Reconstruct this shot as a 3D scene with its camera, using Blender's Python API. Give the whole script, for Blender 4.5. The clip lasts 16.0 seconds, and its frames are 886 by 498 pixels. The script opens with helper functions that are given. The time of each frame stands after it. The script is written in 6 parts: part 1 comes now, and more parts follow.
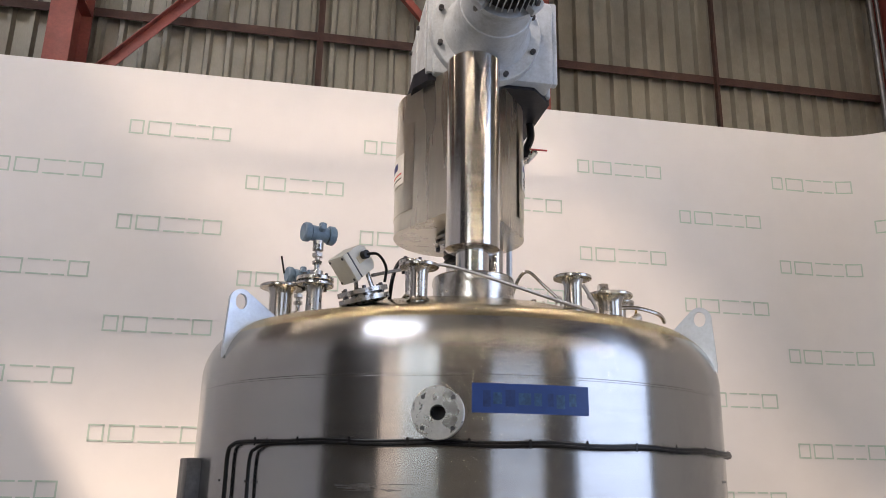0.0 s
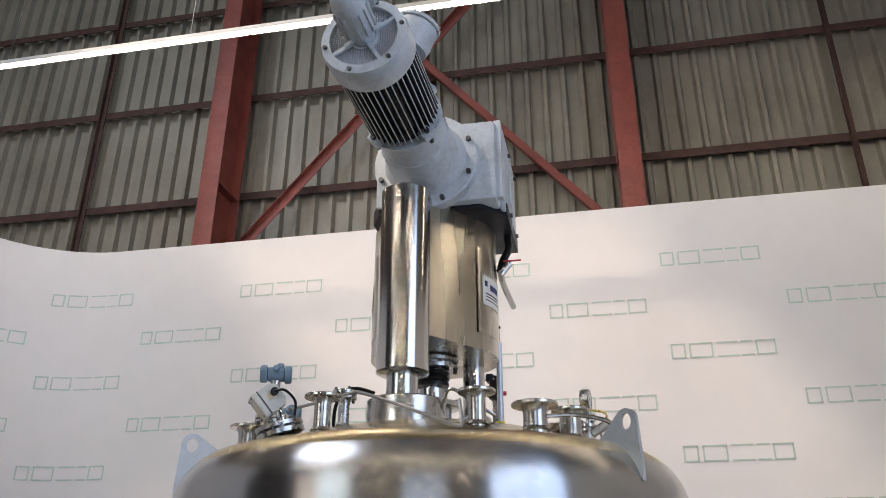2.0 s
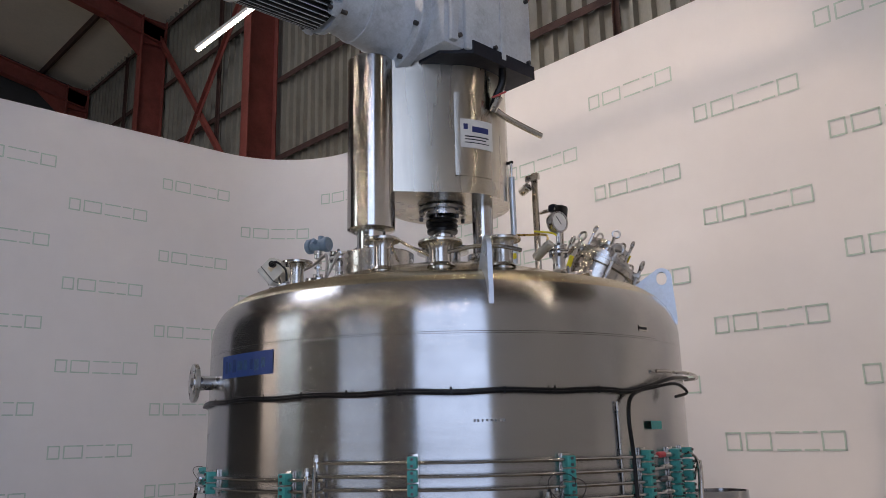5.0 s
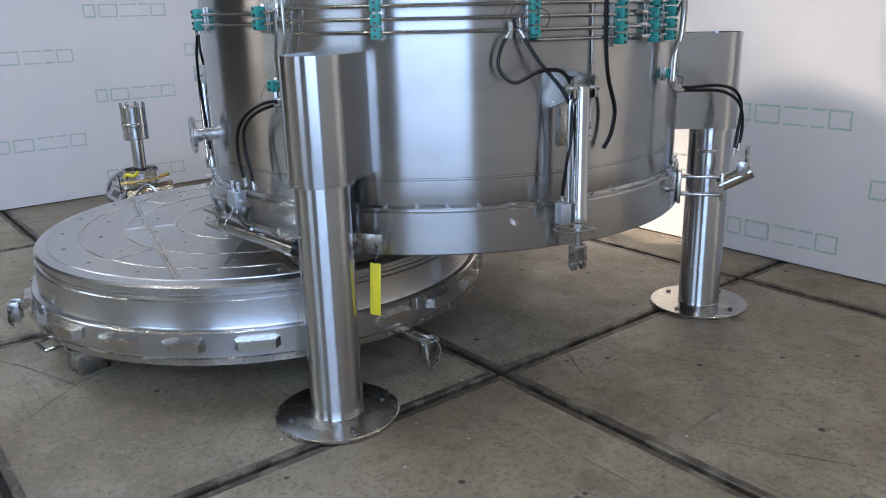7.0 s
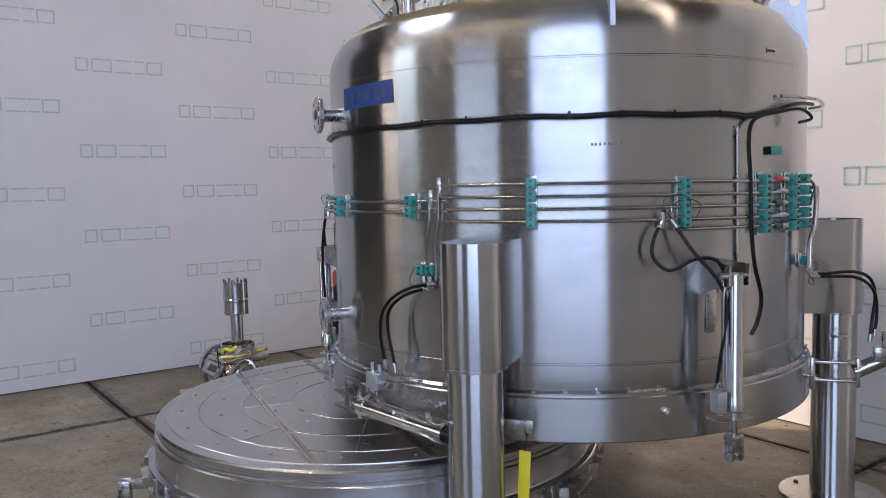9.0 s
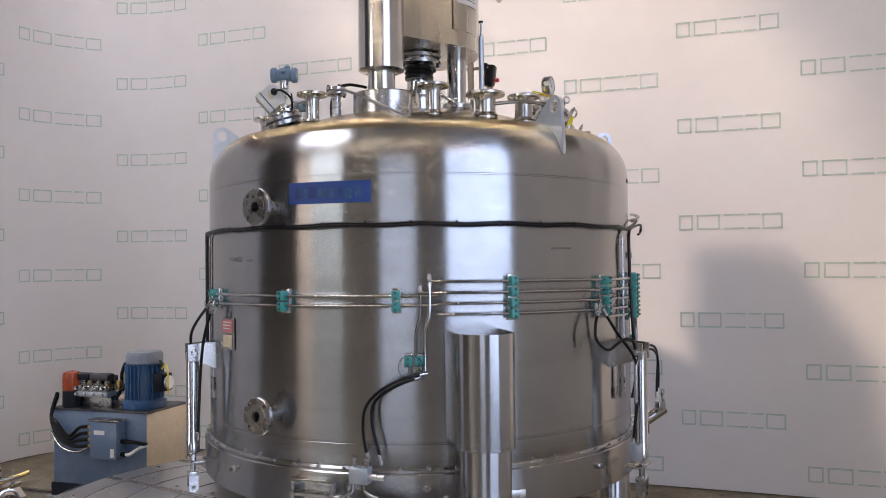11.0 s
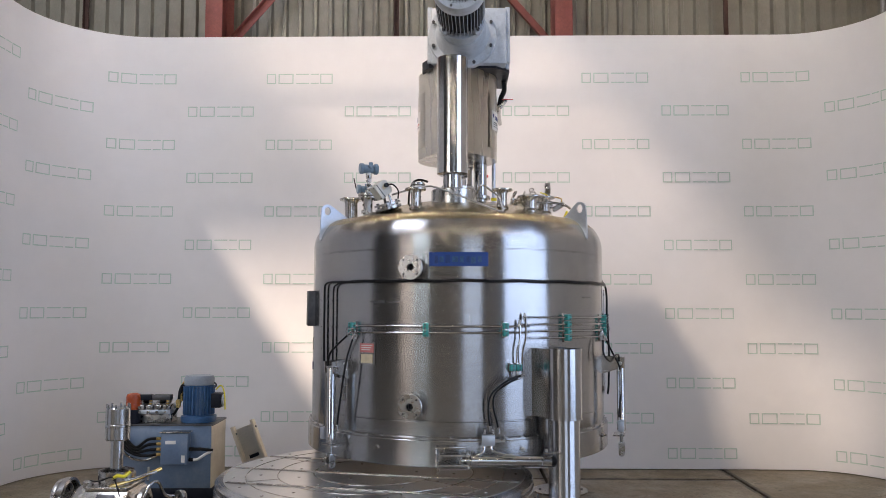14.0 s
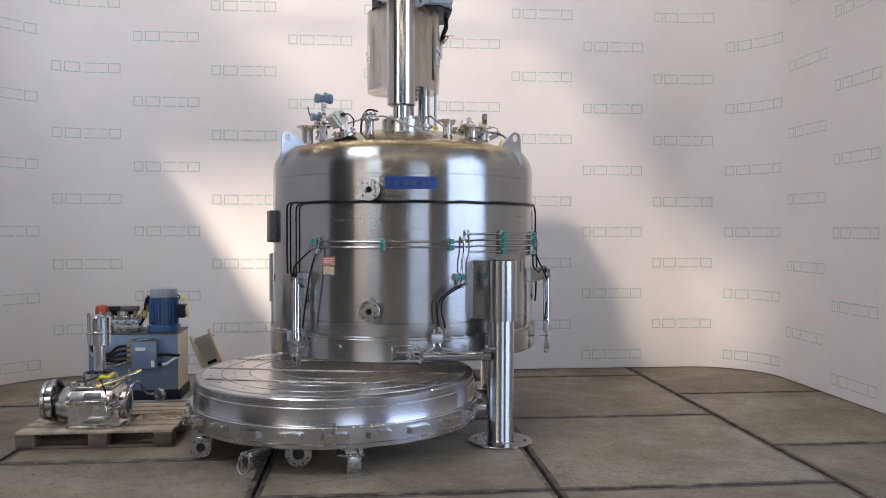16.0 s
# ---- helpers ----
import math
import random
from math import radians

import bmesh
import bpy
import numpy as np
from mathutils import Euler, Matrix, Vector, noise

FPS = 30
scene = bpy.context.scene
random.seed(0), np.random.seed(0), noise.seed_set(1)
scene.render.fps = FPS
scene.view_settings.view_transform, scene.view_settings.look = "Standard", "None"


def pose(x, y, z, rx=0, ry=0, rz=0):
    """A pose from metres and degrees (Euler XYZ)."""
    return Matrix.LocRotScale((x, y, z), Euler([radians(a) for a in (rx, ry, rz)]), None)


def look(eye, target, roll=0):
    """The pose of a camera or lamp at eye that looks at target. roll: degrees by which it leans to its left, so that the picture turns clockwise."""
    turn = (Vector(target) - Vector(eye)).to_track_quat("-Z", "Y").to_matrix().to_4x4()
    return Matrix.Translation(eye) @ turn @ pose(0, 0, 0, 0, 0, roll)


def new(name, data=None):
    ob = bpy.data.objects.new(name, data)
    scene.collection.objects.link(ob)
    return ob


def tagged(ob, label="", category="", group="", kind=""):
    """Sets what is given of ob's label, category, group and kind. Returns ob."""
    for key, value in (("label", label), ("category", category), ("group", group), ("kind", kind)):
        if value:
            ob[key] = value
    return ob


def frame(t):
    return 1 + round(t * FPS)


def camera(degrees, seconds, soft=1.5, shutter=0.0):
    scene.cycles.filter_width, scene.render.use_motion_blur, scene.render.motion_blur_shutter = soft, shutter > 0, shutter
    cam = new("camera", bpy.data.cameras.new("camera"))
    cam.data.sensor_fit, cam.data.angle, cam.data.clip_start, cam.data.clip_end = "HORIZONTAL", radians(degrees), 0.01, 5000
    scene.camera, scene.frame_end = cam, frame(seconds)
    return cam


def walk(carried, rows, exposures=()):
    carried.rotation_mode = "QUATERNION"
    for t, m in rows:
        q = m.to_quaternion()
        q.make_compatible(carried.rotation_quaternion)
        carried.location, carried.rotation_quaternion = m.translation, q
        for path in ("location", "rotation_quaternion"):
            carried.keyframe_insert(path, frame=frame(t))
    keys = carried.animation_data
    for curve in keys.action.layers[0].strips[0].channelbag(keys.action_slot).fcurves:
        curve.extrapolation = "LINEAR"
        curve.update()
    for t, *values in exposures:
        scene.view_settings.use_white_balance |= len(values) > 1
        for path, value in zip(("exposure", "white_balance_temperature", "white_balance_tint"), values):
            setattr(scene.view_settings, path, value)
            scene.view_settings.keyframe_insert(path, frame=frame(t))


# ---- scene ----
cam = camera(58.6, 16.0, soft=0.7)
PATH = [
    (0, (0.626, 0.494, 1.866), (0.965, 2.388, 2.412), 1.1),
    (0.5, (1.01, 0.462, 1.849), (1.318, 2.28, 2.624), 1.1),
    (1, (1.42, 0.439, 1.878), (1.636, 2.241, 2.717), 1.5),
    (1.5, (1.852, 0.354, 1.885), (1.774, 2.172, 2.714), 1.7),
    (2, (2.278, 0.39, 1.859), (1.914, 2.177, 2.682), 0.1),
    (2.5, (2.728, 0.428, 1.857), (2.095, 2.139, 2.677), -0.1),
    (3, (3.151, 0.489, 1.873), (2.316, 2.113, 2.687), -0.5),
    (3.2, (3.304, 0.533, 1.838), (2.405, 2.122, 2.655), -0.4),
    (5.3, (4.667, 1.486, 1.799), (3.2, 2.809, 2.113), -1.6),
    (5.5, (4.74, 1.521, 1.768), (3.25, 2.839, 1.972), -1.5),
    (6, (4.818, 1.572, 1.725), (3.296, 2.867, 1.641), -1.3),
    (6.5, (4.764, 1.647, 1.677), (3.227, 2.868, 1.293), -1.6),
    (7, (4.818, 1.665, 1.631), (3.313, 2.848, 1.052), -1.6),
    (7.5, (4.945, 1.686, 1.587), (3.436, 2.847, 0.975), -1.3),
    (8, (4.914, 1.689, 1.611), (3.342, 2.834, 1.144), -1.5),
    (8.5, (4.723, 1.539, 1.658), (3.124, 2.703, 1.364), -1.5),
    (9, (4.519, 1.296, 1.701), (2.911, 2.474, 1.543), -1.3),
    (9.5, (4.238, 1.01, 1.737), (2.641, 2.21, 1.645), -1.1),
    (10, (3.836, 0.708, 1.747), (2.472, 2.17, 1.695), -0.9),
    (10.2, (3.686, 0.549, 1.746), (2.481, 2.145, 1.704), -0.9),
    (12.3, (2.209, -1.157, 1.855), (1.948, 0.824, 1.946), -0.2),
    (12.5, (2.086, -1.326, 1.836), (1.862, 0.658, 1.942), -0.2),
    (13, (1.805, -1.701, 1.839), (1.927, 0.29, 1.98), -0.3),
    (13.5, (1.531, -2.088, 1.802), (1.613, -0.094, 1.941), 0.1),
    (14, (1.414, -2.438, 1.776), (1.377, -0.444, 1.923), 0.1),
    (14.5, (1.33, -2.668, 1.758), (1.303, -0.669, 1.813), -0.0),
    (15, (1.122, -2.798, 1.778), (1.264, -0.803, 1.753), 0.1),
    (15.5, (1.07, -2.992, 1.784), (1.254, -1.001, 1.744), 0.1),
    (16, (1.089, -3.205, 1.745), (1.274, -1.214, 1.694), 0.1),
]
walk(cam, [(t, look(eye, target, roll)) for t, eye, target, roll in PATH],
     [(0, 0.28, 6900, 19), (2, 0.26, 6550, 15), (3.2, 0.22, 6400, 14), (5.3, -0.20, 6650, 20), (6, 0.44, 6150, 14), (6.5, 0.56, 5850, 11), (7, 0.76, 5900, 12), (7.5, 0.80, 5980, 13),
      (8.5, 0.54, 6250, 18), (9.5, 0.37, 6420, 22), (10.2, 0.38, 6650, 23), (12.5, 0.36, 6700, 17), (13.5, 0.30, 6550, 18), (16, 0.42, 6400, 18)])

# ---- light ----
world = bpy.data.worlds.new("world")
scene.world = world
world.use_nodes = True
wn = world.node_tree
sky = wn.nodes.new("ShaderNodeTexSky")
sky.sky_type, sky.sun_disc = "NISHITA", False
sky.sun_elevation, sky.sun_rotation = radians(44.9), radians(225.8)
wn.links.new(sky.outputs[0], wn.nodes["Background"].inputs[0])
wn.nodes["Background"].inputs[1].default_value = 0.014


def area(name, eye, target, w, h, watts, col):
    """A rectangular lamp that stands in an opening of the hall."""
    d = bpy.data.lights.new(name, "AREA")
    d.shape, d.size, d.size_y, d.energy, d.color = "RECTANGLE", w, h, watts, col
    o = new(name, d)
    o.matrix_world = look(eye, target)
    return o


area("gate_daylight", (7.7, -1.9, 3.7), (0.0, -1.9, 3.3), 6.0, 6.6, 340, (0.56, 0.73, 1.0))
area("rooflight_band", (-4.1, -0.3, 11.3), (-3.9, -0.1, 1.0), 4.0, 3.8, 420, (0.80, 0.89, 1.0))
area("front_gate_daylight", (4.2, -11.6, 2.4), (2.4, 3.0, 1.5), 4.6, 4.4, 110, (0.62, 0.78, 1.0))
area("side_window_daylight", (-10.7, -11.9, 4.3), (1.4, 4.4, 2.9), 3.4, 3.0, 90, (1.0, 0.86, 0.72))
# unseen fill lamp, added to brighten the pack, pallet and cover from the front
area("front_window_daylight", (-6.5, -11.3, 6.2), (-1.0, 4.4, 0.8), 4.0, 2.6, 170, (0.80, 0.95, 1.0))
sun = new("sun", bpy.data.lights.new("sun", "SUN"))
sun.data.energy, sun.data.angle, sun.data.color = 5.0, radians(3.6), (1.0, 0.82, 0.62)
sun.matrix_world = look((0, 0, 0), (0.72, 0.70, -1.0))


# ---- materials ----
def mat(name, col, rough=0.5, metal=0.0, var=0.12, scale=5.0, bump=0.15, bscale=80.0, stretch=(1, 1, 1), aniso=0.0,
        rvar=0.08, stain=None, fine=None, rand=0.0, dist=0.002, turn=0.25, haze=None):
    """A procedural surface: colour varied at two scales, roughness varied, fine relief. stain: (colour, amount, scale).
    haze: (share, roughness) of the wide sheen that brushed metal has beside its sharp one."""
    m = bpy.data.materials.new(name)
    m.use_nodes = True
    nt = m.node_tree
    N, K = nt.nodes, nt.links
    b = N["Principled BSDF"]
    b.inputs["Metallic"].default_value = metal
    tc, mp = N.new("ShaderNodeTexCoord"), N.new("ShaderNodeMapping")
    mp.inputs["Scale"].default_value = stretch
    K.new(tc.outputs["Object"], mp.inputs[0])

    def noise_tex(s, detail, rough_, src):
        n = N.new("ShaderNodeTexNoise")
        n.inputs["Scale"].default_value, n.inputs["Detail"].default_value, n.inputs["Roughness"].default_value = s, detail, rough_
        K.new(src, n.inputs["Vector"])
        return n

    def ramp(src, lo, hi, a, c):
        r = N.new("ShaderNodeMapRange")
        r.inputs[1].default_value, r.inputs[2].default_value, r.inputs[3].default_value, r.inputs[4].default_value = lo, hi, a, c
        K.new(src, r.inputs[0])
        return r.outputs[0]

    big = noise_tex(scale, 5, 0.6, tc.outputs["Object"])
    small = noise_tex(fine or bscale, 4, 0.65, mp.outputs[0])
    f1, f2 = ramp(big.outputs[0], 0.3, 0.7, 1 - var, 1 + var), ramp(small.outputs[0], 0.3, 0.7, 1 - var * 0.6, 1 + var * 0.6)
    mul = N.new("ShaderNodeMath")
    mul.operation = "MULTIPLY"
    K.new(f1, mul.inputs[0]), K.new(f2, mul.inputs[1])
    value = mul.outputs[0]
    if rand:
        oi, m2 = N.new("ShaderNodeObjectInfo"), N.new("ShaderNodeMath")
        m2.operation = "MULTIPLY"
        K.new(value, m2.inputs[0]), K.new(ramp(oi.outputs["Random"], 0, 1, 1 - rand, 1 + rand), m2.inputs[1])
        value = m2.outputs[0]
    tint = N.new("ShaderNodeVectorMath")
    tint.operation = "SCALE"
    tint.inputs[0].default_value = col
    K.new(value, tint.inputs["Scale"])
    out = tint.outputs[0]
    if stain:
        s = noise_tex(stain[2], 6, 0.7, tc.outputs["Object"])
        mx = N.new("ShaderNodeMix")
        mx.data_type = "RGBA"
        K.new(ramp(s.outputs[0], 0.48, 0.72, 0, stain[1]), mx.inputs[0])
        K.new(out, mx.inputs[6])
        mx.inputs[7].default_value = (*stain[0], 1)
        out = mx.outputs[2]
    K.new(out, b.inputs["Base Color"])
    rb = noise_tex(scale * 1.7, 4, 0.6, mp.outputs[0] if metal else tc.outputs["Object"])
    K.new(ramp(rb.outputs[0], 0.3, 0.7, max(0.03, rough - rvar), rough + rvar), b.inputs["Roughness"])
    if aniso:
        b.inputs["Anisotropic"].default_value, b.inputs["Anisotropic Rotation"].default_value = aniso, turn
        tg = N.new("ShaderNodeTangent")
        tg.direction_type, tg.axis = "RADIAL", "Z"
        K.new(tg.outputs[0], b.inputs["Tangent"])
    if bump:
        bp = N.new("ShaderNodeBump")
        bp.inputs["Strength"].default_value, bp.inputs["Distance"].default_value = bump, dist
        bn = noise_tex(bscale, 4, 0.6, mp.outputs[0])
        K.new(bn.outputs[0], bp.inputs["Height"])
        K.new(bp.outputs[0], b.inputs["Normal"])
    if haze:
        wide, both = N.new("ShaderNodeBsdfPrincipled"), N.new("ShaderNodeMixShader")
        wide.inputs["Metallic"].default_value, wide.inputs["Roughness"].default_value = metal, haze[1]
        K.new(out, wide.inputs["Base Color"])
        both.inputs[0].default_value = haze[0]
        K.new(b.outputs[0], both.inputs[1]), K.new(wide.outputs[0], both.inputs[2])
        K.new(both.outputs[0], N["Material Output"].inputs["Surface"])
    return m


def glow(name, col, power):
    m = bpy.data.materials.new(name)
    m.use_nodes = True
    b = m.node_tree.nodes["Principled BSDF"]
    b.inputs["Base Color"].default_value = (0.8, 0.8, 0.8, 1)
    b.inputs["Emission Color"].default_value = (*col, 1)
    b.inputs["Emission Strength"].default_value = power
    return m


STEEL = mat("brushed_steel", (0.43, 0.425, 0.418), 0.23, 1.0, 0.05, 1.6, 0.006, 60, (0.25, 0.25, 10), 0.95, 0.03, dist=0.0005, stain=((0.24, 0.24, 0.25), 0.4, 2.4), haze=(0.05, 0.42))
# same steel as the shell; the golden reflection is put into the colour
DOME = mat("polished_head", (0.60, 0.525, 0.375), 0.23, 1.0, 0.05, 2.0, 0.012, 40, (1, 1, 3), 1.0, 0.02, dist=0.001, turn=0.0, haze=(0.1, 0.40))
LIDSTEEL = mat("cover_rim_steel", (0.54, 0.54, 0.55), 0.23, 1.0, 0.03, 2.5, 0.004, 60, (0.25, 0.25, 6), 0.5, 0.03, dist=0.0005, haze=(0.1, 0.5))
LEGS = mat("leg_steel", (0.47, 0.47, 0.47), 0.20, 1.0, 0.04, 4.0, 0.02, 30, (0.6, 0.6, 3), 0.8, 0.02, dist=0.001, haze=(0.05, 0.42))
MASTM = mat("satin_mast", (0.54, 0.525, 0.505), 0.17, 1.0, 0.04, 5, 0.01, 40, (1, 1, 6), 0.6, 0.04, dist=0.001)
POLISH = mat("polished_tube", (0.51, 0.505, 0.495), 0.19, 1.0, 0.05, 5, 0.05, 40, (1, 1, 0.5), 0.0, 0.04, dist=0.001)
SATIN = mat("satin_steel", (0.53, 0.505, 0.47), 0.25, 1.0, 0.07, 6, 0.04, 60, (1, 1, 1), 0.0, 0.05, dist=0.001)
LIDTOP = mat("lid_sheet", (0.55, 0.55, 0.55), 0.31, 1.0, 0.05, 3, 0.03, 25, (8, 0.8, 1), 0.0, 0.03, dist=0.001)
HOUSING = mat("satin_housing", (0.56, 0.525, 0.455), 0.28, 1.0, 0.06, 3, 0.02, 50, (1, 1, 0.1), 0.7, rvar=0.04, dist=0.0005)
CAST = mat("cast_steel", (0.50, 0.49, 0.475), 0.28, 1.0, 0.12, 12, 0.12, 90, rvar=0.08)
DARKSTEEL = mat("dark_steel", (0.12, 0.12, 0.125), 0.45, 1.0, 0.2, 9, 0.2, 60)
BANNER = mat("banner_cloth", (0.79, 0.775, 0.775), 0.62, 0, 0.025, 0.9, 0.10, 4.0, dist=0.004)
MARK = mat("banner_print", (0.50, 0.615, 0.55), 0.6, 0, 0.1, 8, 0.0)


def concrete_floor():
    """Worn floor: cloudy tone, fine grain, dark pits, pale crumbs, oil spots, drag scratches and a few cracks."""
    m = bpy.data.materials.new("concrete")
    m.use_nodes = True
    N, K = m.node_tree.nodes, m.node_tree.links
    b = N["Principled BSDF"]
    tc, oi, add = N.new("ShaderNodeTexCoord"), N.new("ShaderNodeObjectInfo"), N.new("ShaderNodeVectorMath")
    off = N.new("ShaderNodeVectorMath")
    off.operation = "SCALE"
    off.inputs[0].default_value = (37.0, 53.0, 11.0)
    K.new(oi.outputs["Random"], off.inputs["Scale"])
    K.new(tc.outputs["Object"], add.inputs[0]), K.new(off.outputs[0], add.inputs[1])
    P = add.outputs[0]

    def noise(s, detail=5, rough=0.62, stretch=None, turn=0.0):
        src = P
        if stretch:
            mp = N.new("ShaderNodeMapping")
            mp.inputs["Scale"].default_value, mp.inputs["Rotation"].default_value = stretch, (0, 0, radians(turn))
            K.new(P, mp.inputs[0])
            src = mp.outputs[0]
        n = N.new("ShaderNodeTexNoise")
        n.inputs["Scale"].default_value, n.inputs["Detail"].default_value, n.inputs["Roughness"].default_value = s, detail, rough
        K.new(src, n.inputs["Vector"])
        return n.outputs[0]

    def span(src, lo, hi, a=0.0, c=1.0):
        r = N.new("ShaderNodeMapRange")
        r.inputs[1].default_value, r.inputs[2].default_value, r.inputs[3].default_value, r.inputs[4].default_value = lo, hi, a, c
        K.new(src, r.inputs[0])
        return r.outputs[0]

    def times(a, c):
        n = N.new("ShaderNodeMath")
        n.operation = "MULTIPLY"
        K.new(a, n.inputs[0]), K.new(c, n.inputs[1])
        return n.outputs[0]

    def blend(fac, under, over):
        n = N.new("ShaderNodeMix")
        n.data_type = "RGBA"
        K.new(fac, n.inputs[0])
        for sock, v in ((n.inputs[6], under), (n.inputs[7], over)):
            if isinstance(v, tuple):
                sock.default_value = (*v, 1)
            else:
                K.new(v, sock)
        return n.outputs[2]

    def dots(s, size, share):
        v = N.new("ShaderNodeTexVoronoi")
        v.inputs["Scale"].default_value, v.inputs["Randomness"].default_value = s, 1.0
        K.new(P, v.inputs["Vector"])
        sx = N.new("ShaderNodeSeparateColor")
        K.new(v.outputs["Color"], sx.inputs[0])
        near = span(v.outputs["Distance"], size * 0.6, size, 1.0, 0.0)
        return times(near, span(sx.outputs[0], share - 0.02, share, 1.0, 0.0))

    col = blend(span(noise(1.1), 0.38, 0.64), (0.31, 0.267, 0.194), (0.18, 0.144, 0.094))
    col = blend(times(span(noise(3.2, 6, 0.7), 0.50, 0.70), span(noise(0.9), 0.4, 0.6, 0.25, 0.8)), col, (0.105, 0.083, 0.056))
    col = blend(span(noise(2.3, 5, 0.7, (1, 1, 1)), 0.56, 0.74, 0.0, 0.5), col, (0.33, 0.305, 0.25))
    grain = noise(38, 6, 0.75)
    col = blend(span(noise(9, 6, 0.75), 0.50, 0.68, 0.0, 0.6), col, (0.12, 0.096, 0.066))
    col = blend(span(noise(6.5, 6, 0.75), 0.55, 0.72, 0.0, 0.5), col, (0.34, 0.31, 0.25))
    col = blend(span(grain, 0.50, 0.68, 0.0, 0.85), col, (0.085, 0.068, 0.047))
    col = blend(span(noise(95, 3, 0.7), 0.56, 0.76, 0.0, 0.5), col, (0.36, 0.33, 0.28))
    for turn, st in ((25, (1.2, 22, 1)), (-35, (1.5, 30, 1)), (80, (1.0, 26, 1))):
        col = blend(times(span(noise(1.3, 3, 0.5, st, turn), 0.64, 0.70), span(noise(2.0), 0.5, 0.65, 0.0, 0.55)), col, (0.09, 0.072, 0.05))
    spots = dots(2.6, 0.13, 0.22)
    col = blend(times(spots, span(noise(24, 4), 0.3, 0.6, 0.3, 0.85)), col, (0.075, 0.055, 0.036))
    pits = dots(9, 0.16, 0.16)
    col = blend(pits, col, (0.025, 0.02, 0.015))
    col = blend(dots(13, 0.12, 0.08), col, (0.52, 0.49, 0.43))
    wob = N.new("ShaderNodeMix")
    wob.data_type = "VECTOR"
    wob.inputs[0].default_value = 0.06
    wn_ = N.new("ShaderNodeTexNoise")
    wn_.inputs["Scale"].default_value, wn_.inputs["Detail"].default_value = 3.0, 6
    K.new(P, wn_.inputs["Vector"]), K.new(P, wob.inputs[4]), K.new(wn_.outputs["Color"], wob.inputs[5])
    edge = N.new("ShaderNodeTexVoronoi")
    edge.feature = "DISTANCE_TO_EDGE"
    edge.inputs["Scale"].default_value = 0.55
    K.new(wob.outputs[1], edge.inputs["Vector"])
    crack = times(span(edge.outputs["Distance"], 0.0012, 0.003, 1.0, 0.0), span(noise(0.8, 2), 0.50, 0.56))
    col = blend(times(crack, span(noise(14), 0.35, 0.55, 0.2, 0.9)), col, (0.035, 0.027, 0.02))
    tone = N.new("ShaderNodeVectorMath")
    tone.operation = "SCALE"
    K.new(col, tone.inputs[0]), K.new(span(oi.outputs["Random"], 0, 1, 0.76, 1.07), tone.inputs["Scale"])
    K.new(tone.outputs[0], b.inputs["Base Color"])
    K.new(span(noise(2.1, 5), 0.3, 0.7, 0.36, 0.66), b.inputs["Roughness"])
    bp = N.new("ShaderNodeBump")
    bp.inputs["Strength"].default_value, bp.inputs["Distance"].default_value = 0.45, 0.003
    K.new(grain, bp.inputs["Height"]), K.new(bp.outputs[0], b.inputs["Normal"])
    return m


CONCRETE = concrete_floor()
KERB = mat("worn_steel_edge", (0.060, 0.048, 0.036), 0.5, 0.2, 0.5, 7, 0.5, 70, stain=((0.30, 0.26, 0.20), 0.9, 6))
GAP = mat("joint_dirt", (0.03, 0.025, 0.02), 0.9, 0, 0.3, 20, 0.3)
SHEET = mat("corrugated_sheet", (0.27, 0.25, 0.20), 0.50, 0.15, 0.16, 1.0, 0.1, 30, (6, 6, 0.5), stain=((0.13, 0.105, 0.08), 0.6, 0.8))
# for the unseen walls: the gloom of the deep hall is in the colour
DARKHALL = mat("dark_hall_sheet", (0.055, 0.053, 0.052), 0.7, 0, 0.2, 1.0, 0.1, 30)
REDSTEEL = mat("red_oxide_steel", (0.25, 0.062, 0.046), 0.55, 0, 0.22, 3, 0.2, 40, stain=((0.16, 0.04, 0.025), 0.6, 2.2))
RUST = mat("rusty_girt", (0.065, 0.030, 0.022), 0.75, 0, 0.3, 6, 0.3, 50)
ROOF = mat("roof_panel", (0.78, 0.70, 0.56), 0.7, 0, 0.06, 0.8, 0.1, 12)
PAINT = mat("grey_machine_paint", (0.50, 0.545, 0.585), 0.40, 0, 0.14, 6, 0.25, 70, stain=((0.20, 0.22, 0.235), 0.75, 6))
# fin sides and motor core, much darker than the fin tips
FINS = mat("grimy_fin_paint", (0.055, 0.055, 0.058), 0.45, 0.1, 0.3, 12, 0.2, 60)
MOTORDARK = mat("oily_grey_paint", (0.03, 0.03, 0.03), 0.45, 0.3, 0.3, 8, 0.2, 60)
DARKPAINT = mat("dark_machine_paint", (0.014, 0.016, 0.024), 0.4, 0, 0.2, 6, 0.2, 70)
DARKPAINT.node_tree.nodes["Principled BSDF"].inputs["Specular IOR Level"].default_value = 0.2
BLUEPAINT = mat("blue_machine_paint", (0.045, 0.125, 0.27), 0.34, 0, 0.18, 5, 0.15, 60, stain=((0.16, 0.20, 0.23), 0.45, 4))
BLUEFOOT = mat("blue_foot_paint", (0.10, 0.25, 0.50), 0.35, 0, 0.15, 12, 0.1)
CAPGREY = mat("cap_paint", (0.26, 0.30, 0.35), 0.4, 0, 0.12, 6, 0.1, 60)
BLUEGREY = mat("blue_grey_panel", (0.15, 0.215, 0.315), 0.35, 0.1, 0.12, 3, 0.1, 60, stain=((0.33, 0.36, 0.38), 0.4, 3))
